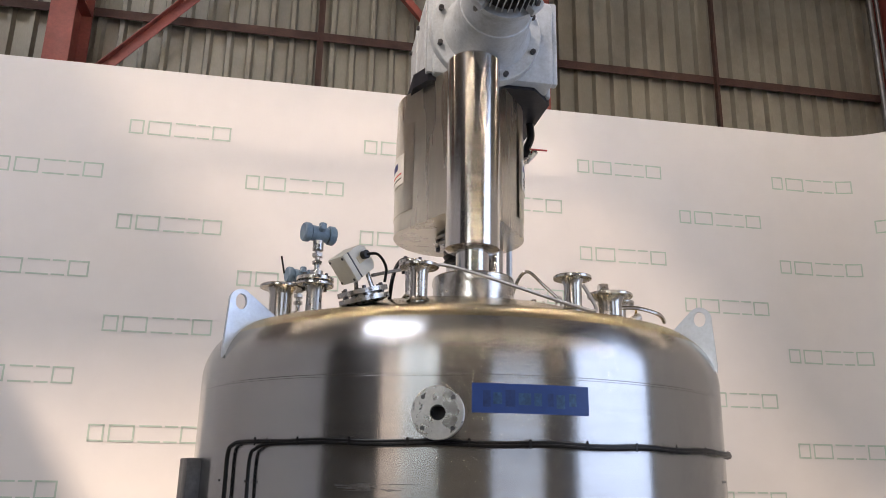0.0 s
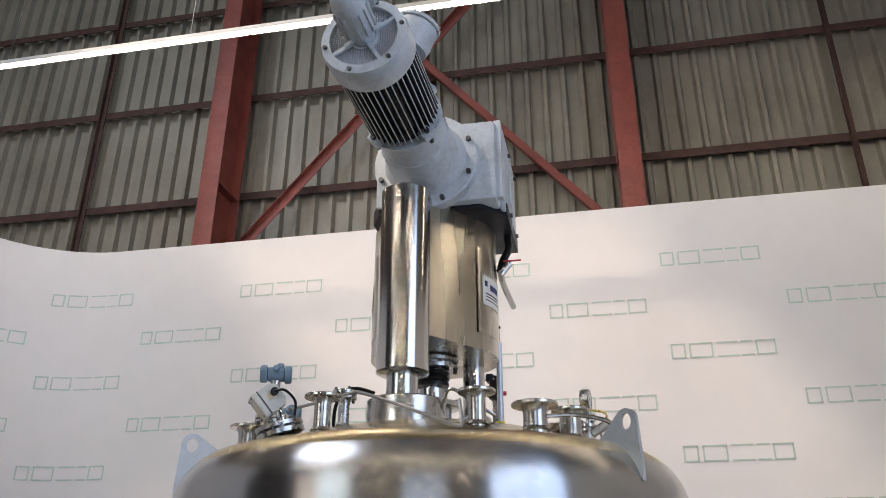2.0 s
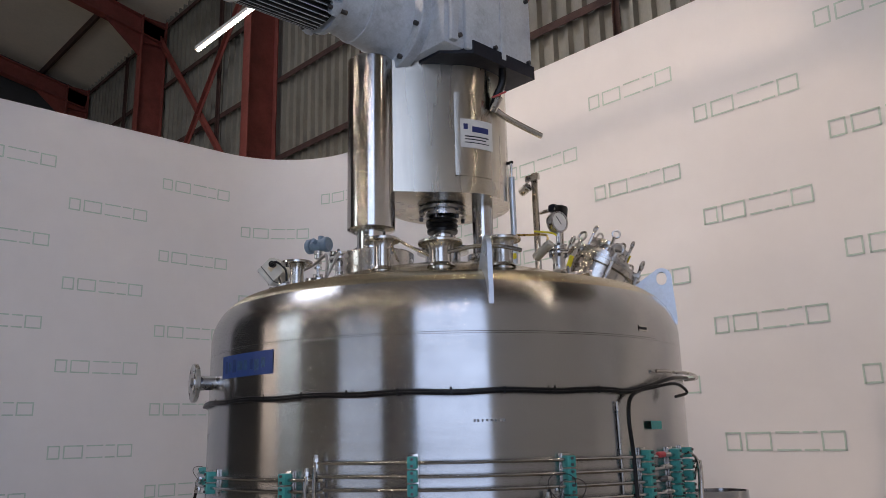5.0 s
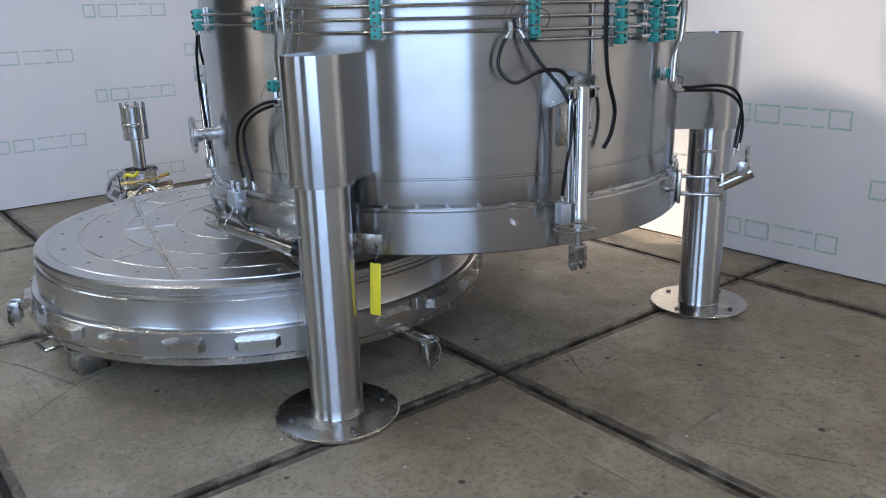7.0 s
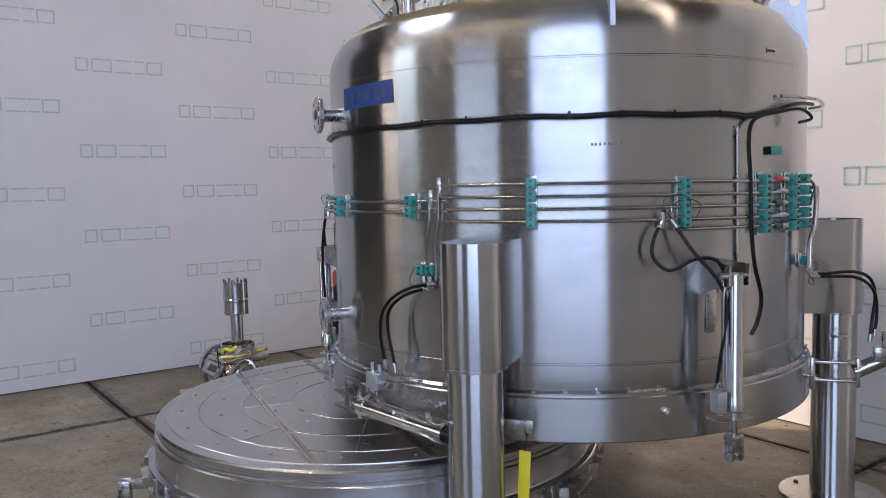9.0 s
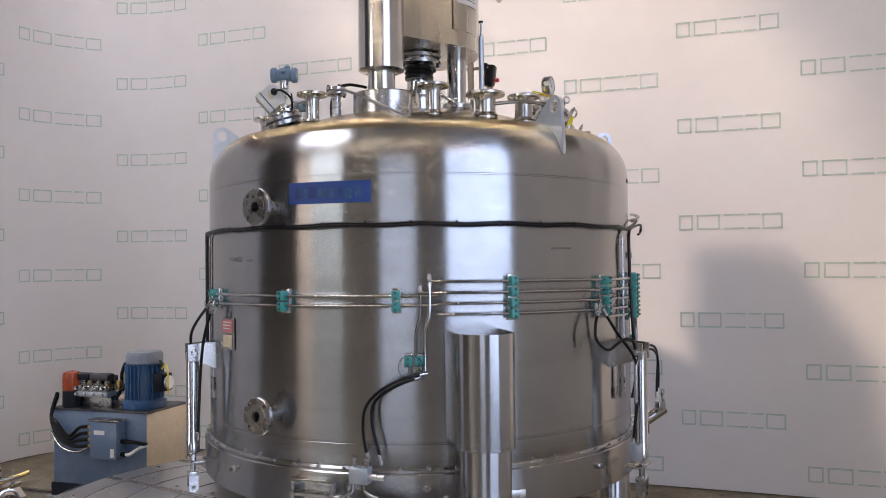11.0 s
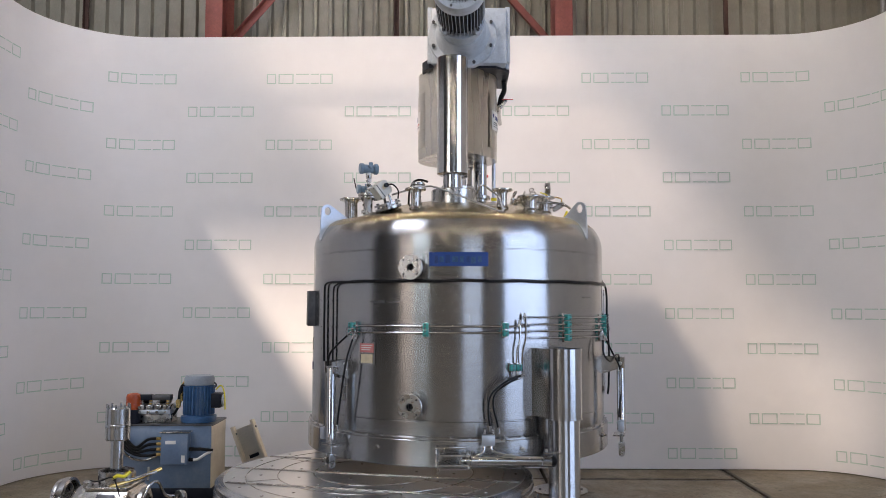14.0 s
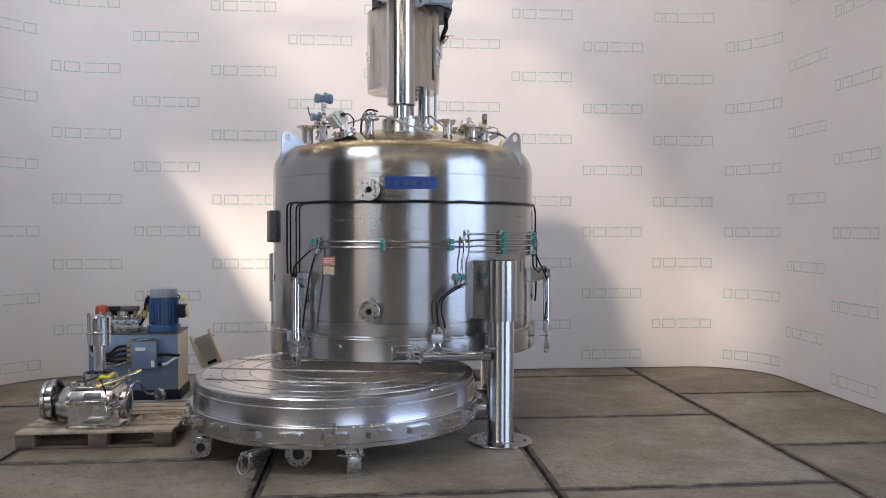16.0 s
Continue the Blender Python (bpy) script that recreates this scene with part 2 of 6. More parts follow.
TANKSIDE = mat("raw_tank_side", (0.62, 0.57, 0.47), 0.4, 0.7, 0.12, 3, 0.1, 60)
RAWSHEET = mat("raw_beige_sheet", (0.60, 0.53, 0.41), 0.45, 0.35, 0.12, 6, 0.1, 60)
RUBBER = mat("black_rubber", (0.004, 0.004, 0.0045), 0.34, 0, 0.2, 20, 0.1)
RUBBER.node_tree.nodes["Principled BSDF"].inputs["Specular IOR Level"].default_value = 0.3
TEAL = mat("teal_plastic", (0.035, 0.30, 0.265), 0.38, 0, 0.15, 30, 0.1)
BLUESIGN = mat("blue_sign", (0.007, 0.045, 0.20), 0.4, 0, 0.1, 12, 0.1)
SIGNINK = mat("dark_blue_ink", (0.006, 0.03, 0.13), 0.5, 0, 0.2, 20, 0.0)
SIGNWORN = mat("worn_sign_print", (0.02, 0.075, 0.17), 0.5, 0, 0.3, 60, 0.0)
GALV = mat("bluish_galvanised", (0.55, 0.60, 0.66), 0.38, 0.85, 0.1, 8, 0.1)
WHITEBOX = mat("off_white_enamel", (0.60, 0.59, 0.53), 0.42, 0, 0.07, 12, 0.1)
BLUEBOX = mat("light_blue_enamel", (0.15, 0.23, 0.31), 0.4, 0, 0.12, 20, 0.1)
YELLOW = mat("yellow_tag", (0.80, 0.68, 0.03), 0.5, 0, 0.06, 10, 0.0)
REDTAG = mat("red_label", (0.55, 0.06, 0.07), 0.5, 0, 0.12, 20, 0.0)
PINKTAG = mat("faded_red_label", (0.58, 0.20, 0.19), 0.5, 0, 0.12, 20, 0.0)
SMUDGE = mat("dark_smear", (0.16, 0.16, 0.165), 0.4, 0.8, 0.3, 30, 0.0)
CREAM = mat("cream_label", (0.62, 0.53, 0.36), 0.5, 0, 0.1, 20, 0.0)
PAPER = mat("white_label", (0.72, 0.71, 0.67), 0.5, 0, 0.05, 20, 0.0)
INK = mat("black_ink", (0.02, 0.02, 0.025), 0.6, 0, 0.1, 20, 0.0)
NAVYINK = mat("navy_ink", (0.02, 0.03, 0.14), 0.6, 0, 0.1, 20, 0.0)
WOOD = mat("pallet_wood", (0.45, 0.37, 0.27), 0.75, 0, 0.3, 5, 0.4, 30, (1, 8, 8), stain=((0.11, 0.085, 0.06), 0.7, 4), rand=0.3, dist=0.003)
GREYWOOD = mat("weathered_board", (0.30, 0.29, 0.285), 0.75, 0, 0.2, 6, 0.4, 30, (1, 8, 8), rand=0.15, dist=0.003)
# timber below the deck: the shade there is put into a darker wood colour
WOODDARK = mat("stained_pallet_wood", (0.12, 0.092, 0.066), 0.8, 0, 0.3, 6, 0.4, 30, (1, 8, 8), rand=0.3, dist=0.003)
ORANGE = mat("amber_lens", (0.42, 0.075, 0.02), 0.25, 0, 0.1, 20, 0.0)
CONDUIT = mat("dull_conduit", (0.36, 0.35, 0.335), 0.45, 0.9, 0.15, 12, 0.1)
BRASS = mat("brass", (0.65, 0.45, 0.16), 0.3, 1.0, 0.1, 20, 0.1)
LAMP = glow("fluorescent_tube", (1.0, 0.86, 0.66), 45.0)
CLEARSHEET = mat("rooflight_plastic", (0.6, 0.62, 0.6), 0.5, 0, 0.08, 2, 0.0)
sheet_nodes = CLEARSHEET.node_tree
clear, blend = sheet_nodes.nodes.new("ShaderNodeBsdfTransparent"), sheet_nodes.nodes.new("ShaderNodeMixShader")
clear.inputs[0].default_value, blend.inputs[0].default_value = (0.9, 0.9, 0.88, 1), 0.66
sheet_nodes.links.new(sheet_nodes.nodes["Principled BSDF"].outputs[0], blend.inputs[1])
sheet_nodes.links.new(clear.outputs[0], blend.inputs[2])
sheet_nodes.links.new(blend.outputs[0], sheet_nodes.nodes["Material Output"].inputs["Surface"])
LAMPBODY = mat("white_lamp_body", (0.55, 0.54, 0.50), 0.4, 0, 0.05, 10, 0.0)


# ---- building helpers ----
I4 = Matrix.Identity(4)


def T3(x, y, z):
    return Matrix.Translation((x, y, z))


def rot(deg, axis):
    return Matrix.Rotation(radians(deg), 4, axis)


def axis_to(p, d):
    """A frame at p whose z axis points along d."""
    return Matrix.Translation(p) @ Vector(d).to_track_quat("Z", "Y").to_matrix().to_4x4()


def finish(ob, bm, material, sharp=35):
    bmesh.ops.recalc_face_normals(bm, faces=bm.faces)
    lim = radians(sharp)
    for f in bm.faces:
        f.smooth = True
    for e in bm.edges:
        if len(e.link_faces) == 2 and e.calc_face_angle(0) > lim:
            e.smooth = False
    bm.to_mesh(ob.data)
    bm.free()
    for m in material if isinstance(material, (list, tuple)) else (material,):
        ob.data.materials.append(m)
    return ob


def part(name, bm, material, parent=None, label="", at=None):
    """Links a bmesh as one mesh object under a thing or a part."""
    ob = new(name, bpy.data.meshes.new(name))
    finish(ob, bm, material)
    if parent is not None:
        ob.parent = parent
    if at is not None:
        ob.matrix_basis = at
    if label:
        ob["label"] = label
    return ob


def thing(name, at, label, category, group="", kind=""):
    ob = new(name)
    ob.empty_display_size = 0.1
    ob.matrix_basis = at
    return tagged(ob, label, category, group, kind)


def repeat(ob, m, parent=None):
    """Another object on the same mesh, for alike pieces."""
    c = new(ob.name.split(".")[0], ob.data)
    c.parent = parent if parent is not None else ob.parent
    c.matrix_basis = m
    if "label" in ob:
        c["label"] = ob["label"]
    return c


def B():
    return bmesh.new()


def box(bm, dx, dy, dz, m=I4, bevel=0.0, mi=0):
    r = bmesh.ops.create_cube(bm, size=1, matrix=m @ Matrix.Diagonal((dx, dy, dz, 1)))
    fs = {f for v in r["verts"] for f in v.link_faces}
    for f in fs:
        f.material_index = mi
    if bevel:
        es = {e for v in r["verts"] for e in v.link_edges}
        bmesh.ops.bevel(bm, geom=list(es), offset=bevel, segments=2, affect="EDGES", profile=0.5)
    return bm


def boxz(bm, x0, x1, y0, y1, z0, z1, m=I4, bevel=0.0, mi=0):
    return box(bm, x1 - x0, y1 - y0, z1 - z0, m @ T3((x0 + x1) / 2, (y0 + y1) / 2, (z0 + z1) / 2), bevel, mi)


def lathe(bm, prof, n=32, m=I4, a0=0.0, a1=360.0, mi=0):
    """Turns the profile [(r, z), ...] round z."""
    full = abs(a1 - a0 - 360) < 1e-6
    steps = n if full else n + 1
    rings = []
    for r, z in prof:
        if r < 1e-6:
            rings.append([bm.verts.new(m @ Vector((0, 0, z)))])
        else:
            rings.append([bm.verts.new(m @ Vector((r * math.cos(radians(a0 + (a1 - a0) * k / n)), r * math.sin(radians(a0 + (a1 - a0) * k / n)), z))) for k in range(steps)])
    for p, q in zip(rings, rings[1:]):
        for k in range(n):
            j = (k + 1) % steps if full else k + 1
            vs = [p[k % len(p)], p[j % len(p)], q[j % len(q)], q[k % len(q)]]
            vs = list(dict.fromkeys(vs))
            if len(vs) > 2:
                try:
                    bm.faces.new(vs).material_index = mi
                except ValueError:
                    pass
    return bm


def cyl(bm, r, z0, z1, n=24, m=I4, ch=0.0, mi=0):
    if ch:
        return lathe(bm, [(0, z0), (r - ch, z0), (r, z0 + ch), (r, z1 - ch), (r - ch, z1), (0, z1)], n, m, mi=mi)
    return lathe(bm, [(0, z0), (r, z0), (r, z1), (0, z1)], n, m, mi=mi)


def tube(bm, r0, r1, z0, z1, n=24, m=I4, mi=0):
    """A ring with a bore r0."""
    return lathe(bm, [(r0, z0), (r1, z0), (r1, z1), (r0, z1), (r0, z0)], n, m, mi=mi)


def curve_points(pts, k=6):
    """Points along a smooth line through pts."""
    P = [Vector(p) for p in pts]
    if len(P) < 3 or k < 2:
        return P
    out = []
    for i in range(len(P) - 1):
        a, b, c, d = P[max(i - 1, 0)], P[i], P[i + 1], P[min(i + 2, len(P) - 1)]
        for s in range(k):
            t = s / k
            out.append(0.5 * ((2 * b) + (c - a) * t + (2 * a - 5 * b + 4 * c - d) * t * t + (3 * b - a - 3 * c + d) * t ** 3))
    return out + [P[-1]]


def sweep(bm, pts, r, n=8, k=6, mi=0):
    """A round bar along the smooth line through pts."""
    P = curve_points(pts, k)
    rings, up = [], None
    for i, p in enumerate(P):
        d = (P[min(i + 1, len(P) - 1)] - P[max(i - 1, 0)]).normalized()
        if up is None:
            up = d.orthogonal().normalized()
        up = (up - d * up.dot(d)).normalized()
        side = d.cross(up)
        rings.append([bm.verts.new(p + r * (math.cos(2 * math.pi * j / n) * up + math.sin(2 * math.pi * j / n) * side)) for j in range(n)])
    for a, b in zip(rings, rings[1:]):
        for j in range(n):
            bm.faces.new((a[j], a[(j + 1) % n], b[(j + 1) % n], b[j])).material_index = mi
    bm.faces.new(rings[0][::-1]).material_index = mi
    bm.faces.new(rings[-1]).material_index = mi
    return bm


def prism(bm, poly, z0, z1, m=I4, mi=0):
    """The flat outline poly raised from z0 to z1."""
    lo, hi = [bm.verts.new(m @ Vector((x, y, z0))) for x, y in poly], [bm.verts.new(m @ Vector((x, y, z1))) for x, y in poly]
    bm.faces.new(lo[::-1]).material_index = mi
    bm.faces.new(hi).material_index = mi
    for i in range(len(poly)):
        j = (i + 1) % len(poly)
        bm.faces.new((lo[i], lo[j], hi[j], hi[i])).material_index = mi
    return bm


def bolts(bm, R, count, r, z0, z1, m=I4, a0=0.0):
    for k in range(count):
        a = radians(a0 + 360 * k / count)
        cyl(bm, r, z0, z1, 6, m @ T3(R * math.cos(a), R * math.sin(a), 0))
    return bm


# ---- structure ----
X0, PITCH = 2.327, 2.0


def slab_bm():
    """A cast floor slab with a worn steel angle round its edge."""
    bm, h, w = B(), 0.985, 0.036
    rows = [(h, -0.12), (h, -0.006), (h - 0.006, 0.0), (h - w, 0.0), (h - w, -0.0015), (h - w - 0.004, 0.0)]
    rings = [[bm.verts.new((sx * r, sy * r, z)) for sx, sy in ((-1, -1), (1, -1), (1, 1), (-1, 1))] for r, z in rows]
    for i, (a, b) in enumerate(zip(rings, rings[1:])):
        for j in range(4):
            bm.faces.new((a[j], a[(j + 1) % 4], b[(j + 1) % 4], b[j])).material_index = 1 if i < 4 else 0
    bm.faces.new(rings[-1])
    return bm


bm = B()
boxz(bm, -16, 10, -13, 9, -0.3, -0.035)
floor = part("floor", bm, GAP)
tagged(floor, "worn brown concrete floor of large cast slabs with steel edges", "floor", kind="structure")

# white printed banner round the stand: back, rounded corners, two sides
BX0, BX1, BY, BR0, BR1, BTOP = -3.10, 5.92, 6.42, 1.05, 0.85, 4.88


def banner_line():
    pts = [(BX0, 1.75 + 0.4 * k) for k in range(int((BY - BR0 - 1.75) / 0.4) + 1)]
    pts += [(BX0 + BR0 - BR0 * math.cos(a), BY - BR0 + BR0 * math.sin(a)) for a in [radians(90 * k / 12) for k in range(13)]]
    pts += [(BX1 - BR1 + BR1 * math.sin(a), BY - BR1 + BR1 * math.cos(a)) for a in [radians(90 * k / 12) for k in range(13)]]
    pts += [(BX1, y) for y in (4.5, 3.2, 2.0)]
    return pts


LINE = [Vector((x, y)) for x, y in banner_line()]
LENS = [0.0]
for a, b in zip(LINE, LINE[1:]):
    LENS.append(LENS[-1] + (b - a).length)


def along(s):
    """The place on the banner's line at the run s, and the way inwards."""
    i = max(0, min(len(LINE) - 2, next((k for k in range(len(LENS) - 1) if LENS[k + 1] >= s), len(LINE) - 2)))
    d = (LINE[i + 1] - LINE[i]).normalized()
    return LINE[i] + d * (s - LENS[i]), Vector((d.y, -d.x))


bm = B()
prev = None
for p in LINE:
    i = LINE.index(p)
    d = (LINE[min(i + 1, len(LINE) - 1)] - LINE[max(i - 1, 0)]).normalized()
    q = p + Vector((-d.y, d.x)) * 0.04
    cur = [bm.verts.new((p.x, p.y, 0.01)), bm.verts.new((p.x, p.y, BTOP)), bm.verts.new((q.x, q.y, BTOP)), bm.verts.new((q.x, q.y, 0.01))]
    if prev:
        for j in range(4):
            bm.faces.new((prev[j], cur[j], cur[(j + 1) % 4], prev[(j + 1) % 4]))
    else:
        bm.faces.new(cur)
    prev = cur
bm.faces.new(prev[::-1])
banner = part("banner_wall", bm, BANNER)
tagged(banner, "tall white banner wall with rounded corners and rows of small green marks", "wall", kind="structure")

# strokes of one printed mark: run, height, width, height of each bar
W = 0.0125
def outline(x0, x1):
    """The four bars of an upright rectangle."""
    return [(x0, 0.0, W, 0.118), (x1, 0.0, W, 0.118), ((x0 + x1) / 2, 0.053, x1 - x0, W), ((x0 + x1) / 2, -0.053, x1 - x0, W)]


STROKES = outline(-0.370, -0.275) + outline(-0.235, -0.075) + outline(0.245, 0.375)
STROKES += [(0.035, 0.053, 0.15, W), (0.035, -0.053, 0.15, W), (0.175, 0.053, 0.09, W), (0.175, -0.053, 0.09, W)]


def printed_mark(s, z):
    bm = B()
    for u, v, w, h in STROKES:
        n = max(1, int(w / 0.05))
        for k in range(n):
            quad = []
            for uu, vv in ((u - w / 2 + w * k / n, v - h / 2), (u - w / 2 + w * (k + 1) / n, v - h / 2), (u - w / 2 + w * (k + 1) / n, v + h / 2), (u - w / 2 + w * k / n, v + h / 2)):
                p, inn = along(s + uu)
                quad.append(bm.verts.new((p.x + inn.x * 0.003, p.y + inn.y * 0.003, z + vv)))
            bm.faces.new(quad)
    return part("printed_mark", bm, MARK, banner)


s_ref = next(LENS[i] for i, p in enumerate(LINE) if p.y >= BY - 1e-4) + (4.10 - (BX0 + BR0))
for k in range(-13, 9):
    for j in range(6):
        s, z = s_ref + 0.9 * k, 0.18 + 0.765 * j + (0.38 if k % 2 else 0)
        if 0.4 < s < LENS[-1] - 0.4 and z < BTOP - 0.1:
            printed_mark(s, z)

# hall: corrugated wall behind the banner, columns, girts, braces, roof
WALLY = 7.72
COLX = [-14.5, -10.15, -5.82, -1.62, 2.725, 7.07]


def corrugated(x0, x1, z0, z1, pitch=0.2, d=0.062):
    bm, prof, x = B(), [], x0
    while x < x1:
        prof += [(x, 0), (x + 0.100, 0), (x + 0.120, -d), (x + 0.160, -d), (x + 0.180, 0)]
        x += pitch
    prof.append((x1, 0))
    lo, hi = [bm.verts.new((x, y, z0)) for x, y in prof], [bm.verts.new((x, y, z1)) for x, y in prof]
    for i in range(len(prof) - 1):
        bm.faces.new((lo[i], lo[i + 1], hi[i + 1], hi[i]))
    return bm


w = part("wall_north", corrugated(-15, 7.7, 0, 10.4), SHEET, at=T3(0, WALLY, 0))
tagged(w, "grey-brown corrugated steel sheet wall of the hall", "wall", kind="structure")
w = part("wall_east", corrugated(1.55, 7.8, 0, 13.0), SHEET, at=T3(7.75, 0, 0) @ rot(90, "Z"))
tagged(w, "corrugated steel end wall of the hall", "wall", kind="structure")
bm = B()
boxz(bm, 7.75, 7.85, -13, -5.3, 0, 14.5), boxz(bm, 7.75, 7.85, -5.3, 1.5, 7.3, 14.5)
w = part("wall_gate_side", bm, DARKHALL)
tagged(w, "unseen hall wall, darkened in its colour, with a wide open gate to daylight", "wall", kind="structure")
bm = B()
boxz(bm, -15, -12.5, -12.1, -12, 0, 10), boxz(bm, -12.5, -8.9, -12.1, -12, 0, 2.7), boxz(bm, -12.5, -8.9, -12.1, -12, 5.9, 10), boxz(bm, -8.9, -8.6, -12.1, -12, 0, 10), boxz(bm, -8.6, -4.4, -12.1, -12, 0, 4.8), boxz(bm, -8.6, -4.4, -12.1, -12, 7.6, 10), boxz(bm, -4.4, -3.4, -12.1, -12, 0, 10), boxz(bm, -3.4, 6.6, -12.1, -12, 4.7, 10), boxz(bm, 6.6, 7.8, -12.1, -12, 0, 10)
boxz(bm, -15, 7.8, -12.1, -12, 10, 14.5), boxz(bm, -15.1, -15, -12, 7.8, 0, 14.5)
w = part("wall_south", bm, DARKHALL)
tagged(w, "plain unseen hall walls, darkened in their colour, with an open gate and high windows", "wall", kind="structure")


def roof_bm(holes):
    """Roof sheets rising from the eave towards the ridge, left open where the skylights are."""
    bm = B()
    xs = sorted({-15.2, 8.0, *[h[0] for h in holes], *[h[1] for h in holes]})
    ys = sorted({7.9, -12.2, *[h[2] for h in holes], *[h[3] for h in holes]})
    zz = lambda y: 10.36 + (7.72 - y) * 0.2
    for x0, x1 in zip(xs, xs[1:]):
        for y0, y1 in zip(ys, ys[1:]):
            if any(h[0] <= x0 and x1 <= h[1] and h[2] <= y0 and y1 <= h[3] for h in holes):
                continue
            v = [bm.verts.new((x, y, zz(y) + dz)) for dz in (0, 0.1) for x, y in ((x0, y0), (x1, y0), (x1, y1), (x0, y1))]
            for q in ((0, 1, 2, 3), (7, 6, 5, 4), (0, 4, 5, 1), (1, 5, 6, 2), (2, 6, 7, 3), (3, 7, 4, 0)):
                bm.faces.new([v[i] for i in q])
    return bm


roof = part("ceiling", roof_bm([(-9.8, -6.3, -3.0, -0.3), (-6.2, -2.0, -2.4, 1.8)]), ROOF)
bm = B()
for k in range(5):
    x0, z = -6.2 + 0.84 * k, 10.36 + 7.72 * 0.2
    boxz(bm, x0 + 0.003, x0 + 0.837, -2.4, 1.8, z + 0.02, z + 0.05, Matrix(((1, 0, 0, 0), (0, 1, 0, 0), (0, -0.2, 1, 0), (0, 0, 0, 1))))
tagged(part("rooflight_sheet", bm, CLEARSHEET), "pale translucent rooflight sheets in the hall roof", "rooflight", kind="structure")
tagged(roof, "pale insulated roof panels of the hall", "ceiling", kind="structure")


def column(x):
    """A red H-section portal frame: post, haunch and rafter."""
    bm = B()
    for y in (7.09, 7.58):
        boxz(bm, x - 0.107, x + 0.107, y, y + 0.02, 0, 10.2, bevel=0.003)
    boxz(bm, x - 0.008, x + 0.008, 7.11, 7.58, 0, 10.2)
    for z in (5.95, 9.6):
        boxz(bm, x - 0.10, x + 0.10, 7.11, 7.58, z, z + 0.02)
    m = T3(x, 7.5, 10.06) @ rot(-11.3, "X")
    for z in (0.0, -0.36):
        boxz(bm, -0.10, 0.10, -19.5, 0.1, z, z + 0.02, m)
    boxz(bm, -0.008, 0.008, -19.5, 0.1, -0.35, 0.0, m)
    prism(bm, [(0, 0), (-0.75, 0.08), (0, -0.55)], -0.01, 0.01, T3(x, 7.1, 9.85) @ Matrix(((0, 0, 1, 0), (1, 0, 0, 0), (0, 1, 0, 0), (0, 0, 0, 1))))
    o = part("steel_column", bm, REDSTEEL)
    return tagged(o, "red oxide painted steel portal column with rafter", "column", "hall columns", "structure")


for x in COLX:
    column(x)
for z in (4.75, 6.07, 7.39, 8.80, 10.16):
    bm = B()
    boxz(bm, -15, 7.5, 7.60, 7.68, z - 0.01, z + 0.0), boxz(bm, -15, 7.5, 7.60, 7.61, z - 0.09, z - 0.01)
    tagged(part("girt", bm, RUST), "rusty steel wall girt along the sheeting", "beam", "wall girts", "structure")
for x in (-12.0, -7.64, -3.46, 0.62, 4.88):
    bm = B()
    boxz(bm, x - 0.03, x + 0.03, 7.585, 7.597, 0, 10.15), boxz(bm, x - 0.03, x - 0.02, 7.54, 7.585, 0, 10.15)
    tagged(part("wall_post", bm, RUST), "thin rusty steel angle post on the hall wall", "post", "wall posts", "structure")
for (x0, z0, x1, z1), y in (((-1.5, 5.17, 2.6, 9.9), 7.47), ((2.6, 5.17, -1.5, 9.9), 7.50), ((-10.2, 5.17, -6.1, 9.9), 7.47), ((-6.1, 5.17, -10.2, 9.9), 7.5)):
    bm, L = B(), math.hypot(x1 - x0, z1 - z0)
    m = T3(x0, y, z0) @ rot(-math.degrees(math.atan2(z1 - z0, x1 - x0)), "Y")
    boxz(bm, 0, L, 0, 0.008, -0.05, 0.05, m), boxz(bm, 0, L, -0.06, 0.0, 0.042, 0.05, m)
    tagged(part("brace", bm, REDSTEEL), "red painted diagonal steel wall brace", "brace", "wall braces", "structure")
for k in range(8):
    bm, y = B(), 6.6 - 2.3 * k
    z = 10.36 + (7.72 - y) * 0.2
    boxz(bm, -15, 7.7, y - 0.03, y + 0.03, z - 0.16, z - 0.003)
    tagged(part("purlin", bm, RUST), "dark steel roof purlin", "beam", "roof purlins", "structure")

for x, r in ((6.86, 0.03), (6.95, 0.022)):
    tagged(part("wall_pipe", cyl(B(), r, 0.02, 10.0, 14, T3(x, 7.52, 0)), CONDUIT), "grey vertical service pipe beside the hall column", "pipe", "wall pipes")
post = thing("banner_post", T3(-3.10, 1.735, 0), "slim white post with a blue round foot at the banner's end", "post")
part("tube", cyl(B(), 0.02, 0.012, 4.9, 16), LAMPBODY, post)
part("foot", cyl(B(), 0.10, 0.001, 0.014, 32, T3(0.03, 0.02, 0), 0.003), BLUEFOOT, post, "blue steel foot plate")
part("foot_bolt", cyl(B(), 0.012, 0.014, 0.026, 6, T3(0.09, 0.04, 0)), DARKSTEEL, post)

# slabs of the floor
first = None
for i in range(-7, 3):
    off = {0: 0.944, 1: 1.87, -1: 0.944, -2: 1.87}.get(i, 0.944 + (i % 2) * 0.9)
    for j in range(-7, 4):
        at = T3(X0 + PITCH * i + 1.0, off + PITCH * j, 0)
        if first is None:
            first = part("floor_slab", slab_bm(), (CONCRETE, KERB), floor, at=at)
        else:
            repeat(first, at)

# ---- the vessel ----
CX, CY, CR = 1.413, 4.369, 1.223
VESSEL = T3(CX, CY, 0)


def on(az, r, z):
    """A place by its bearing round the vessel, in the vessel's own frame."""
    return Vector((r * math.cos(radians(az)), r * math.sin(radians(az)), z))


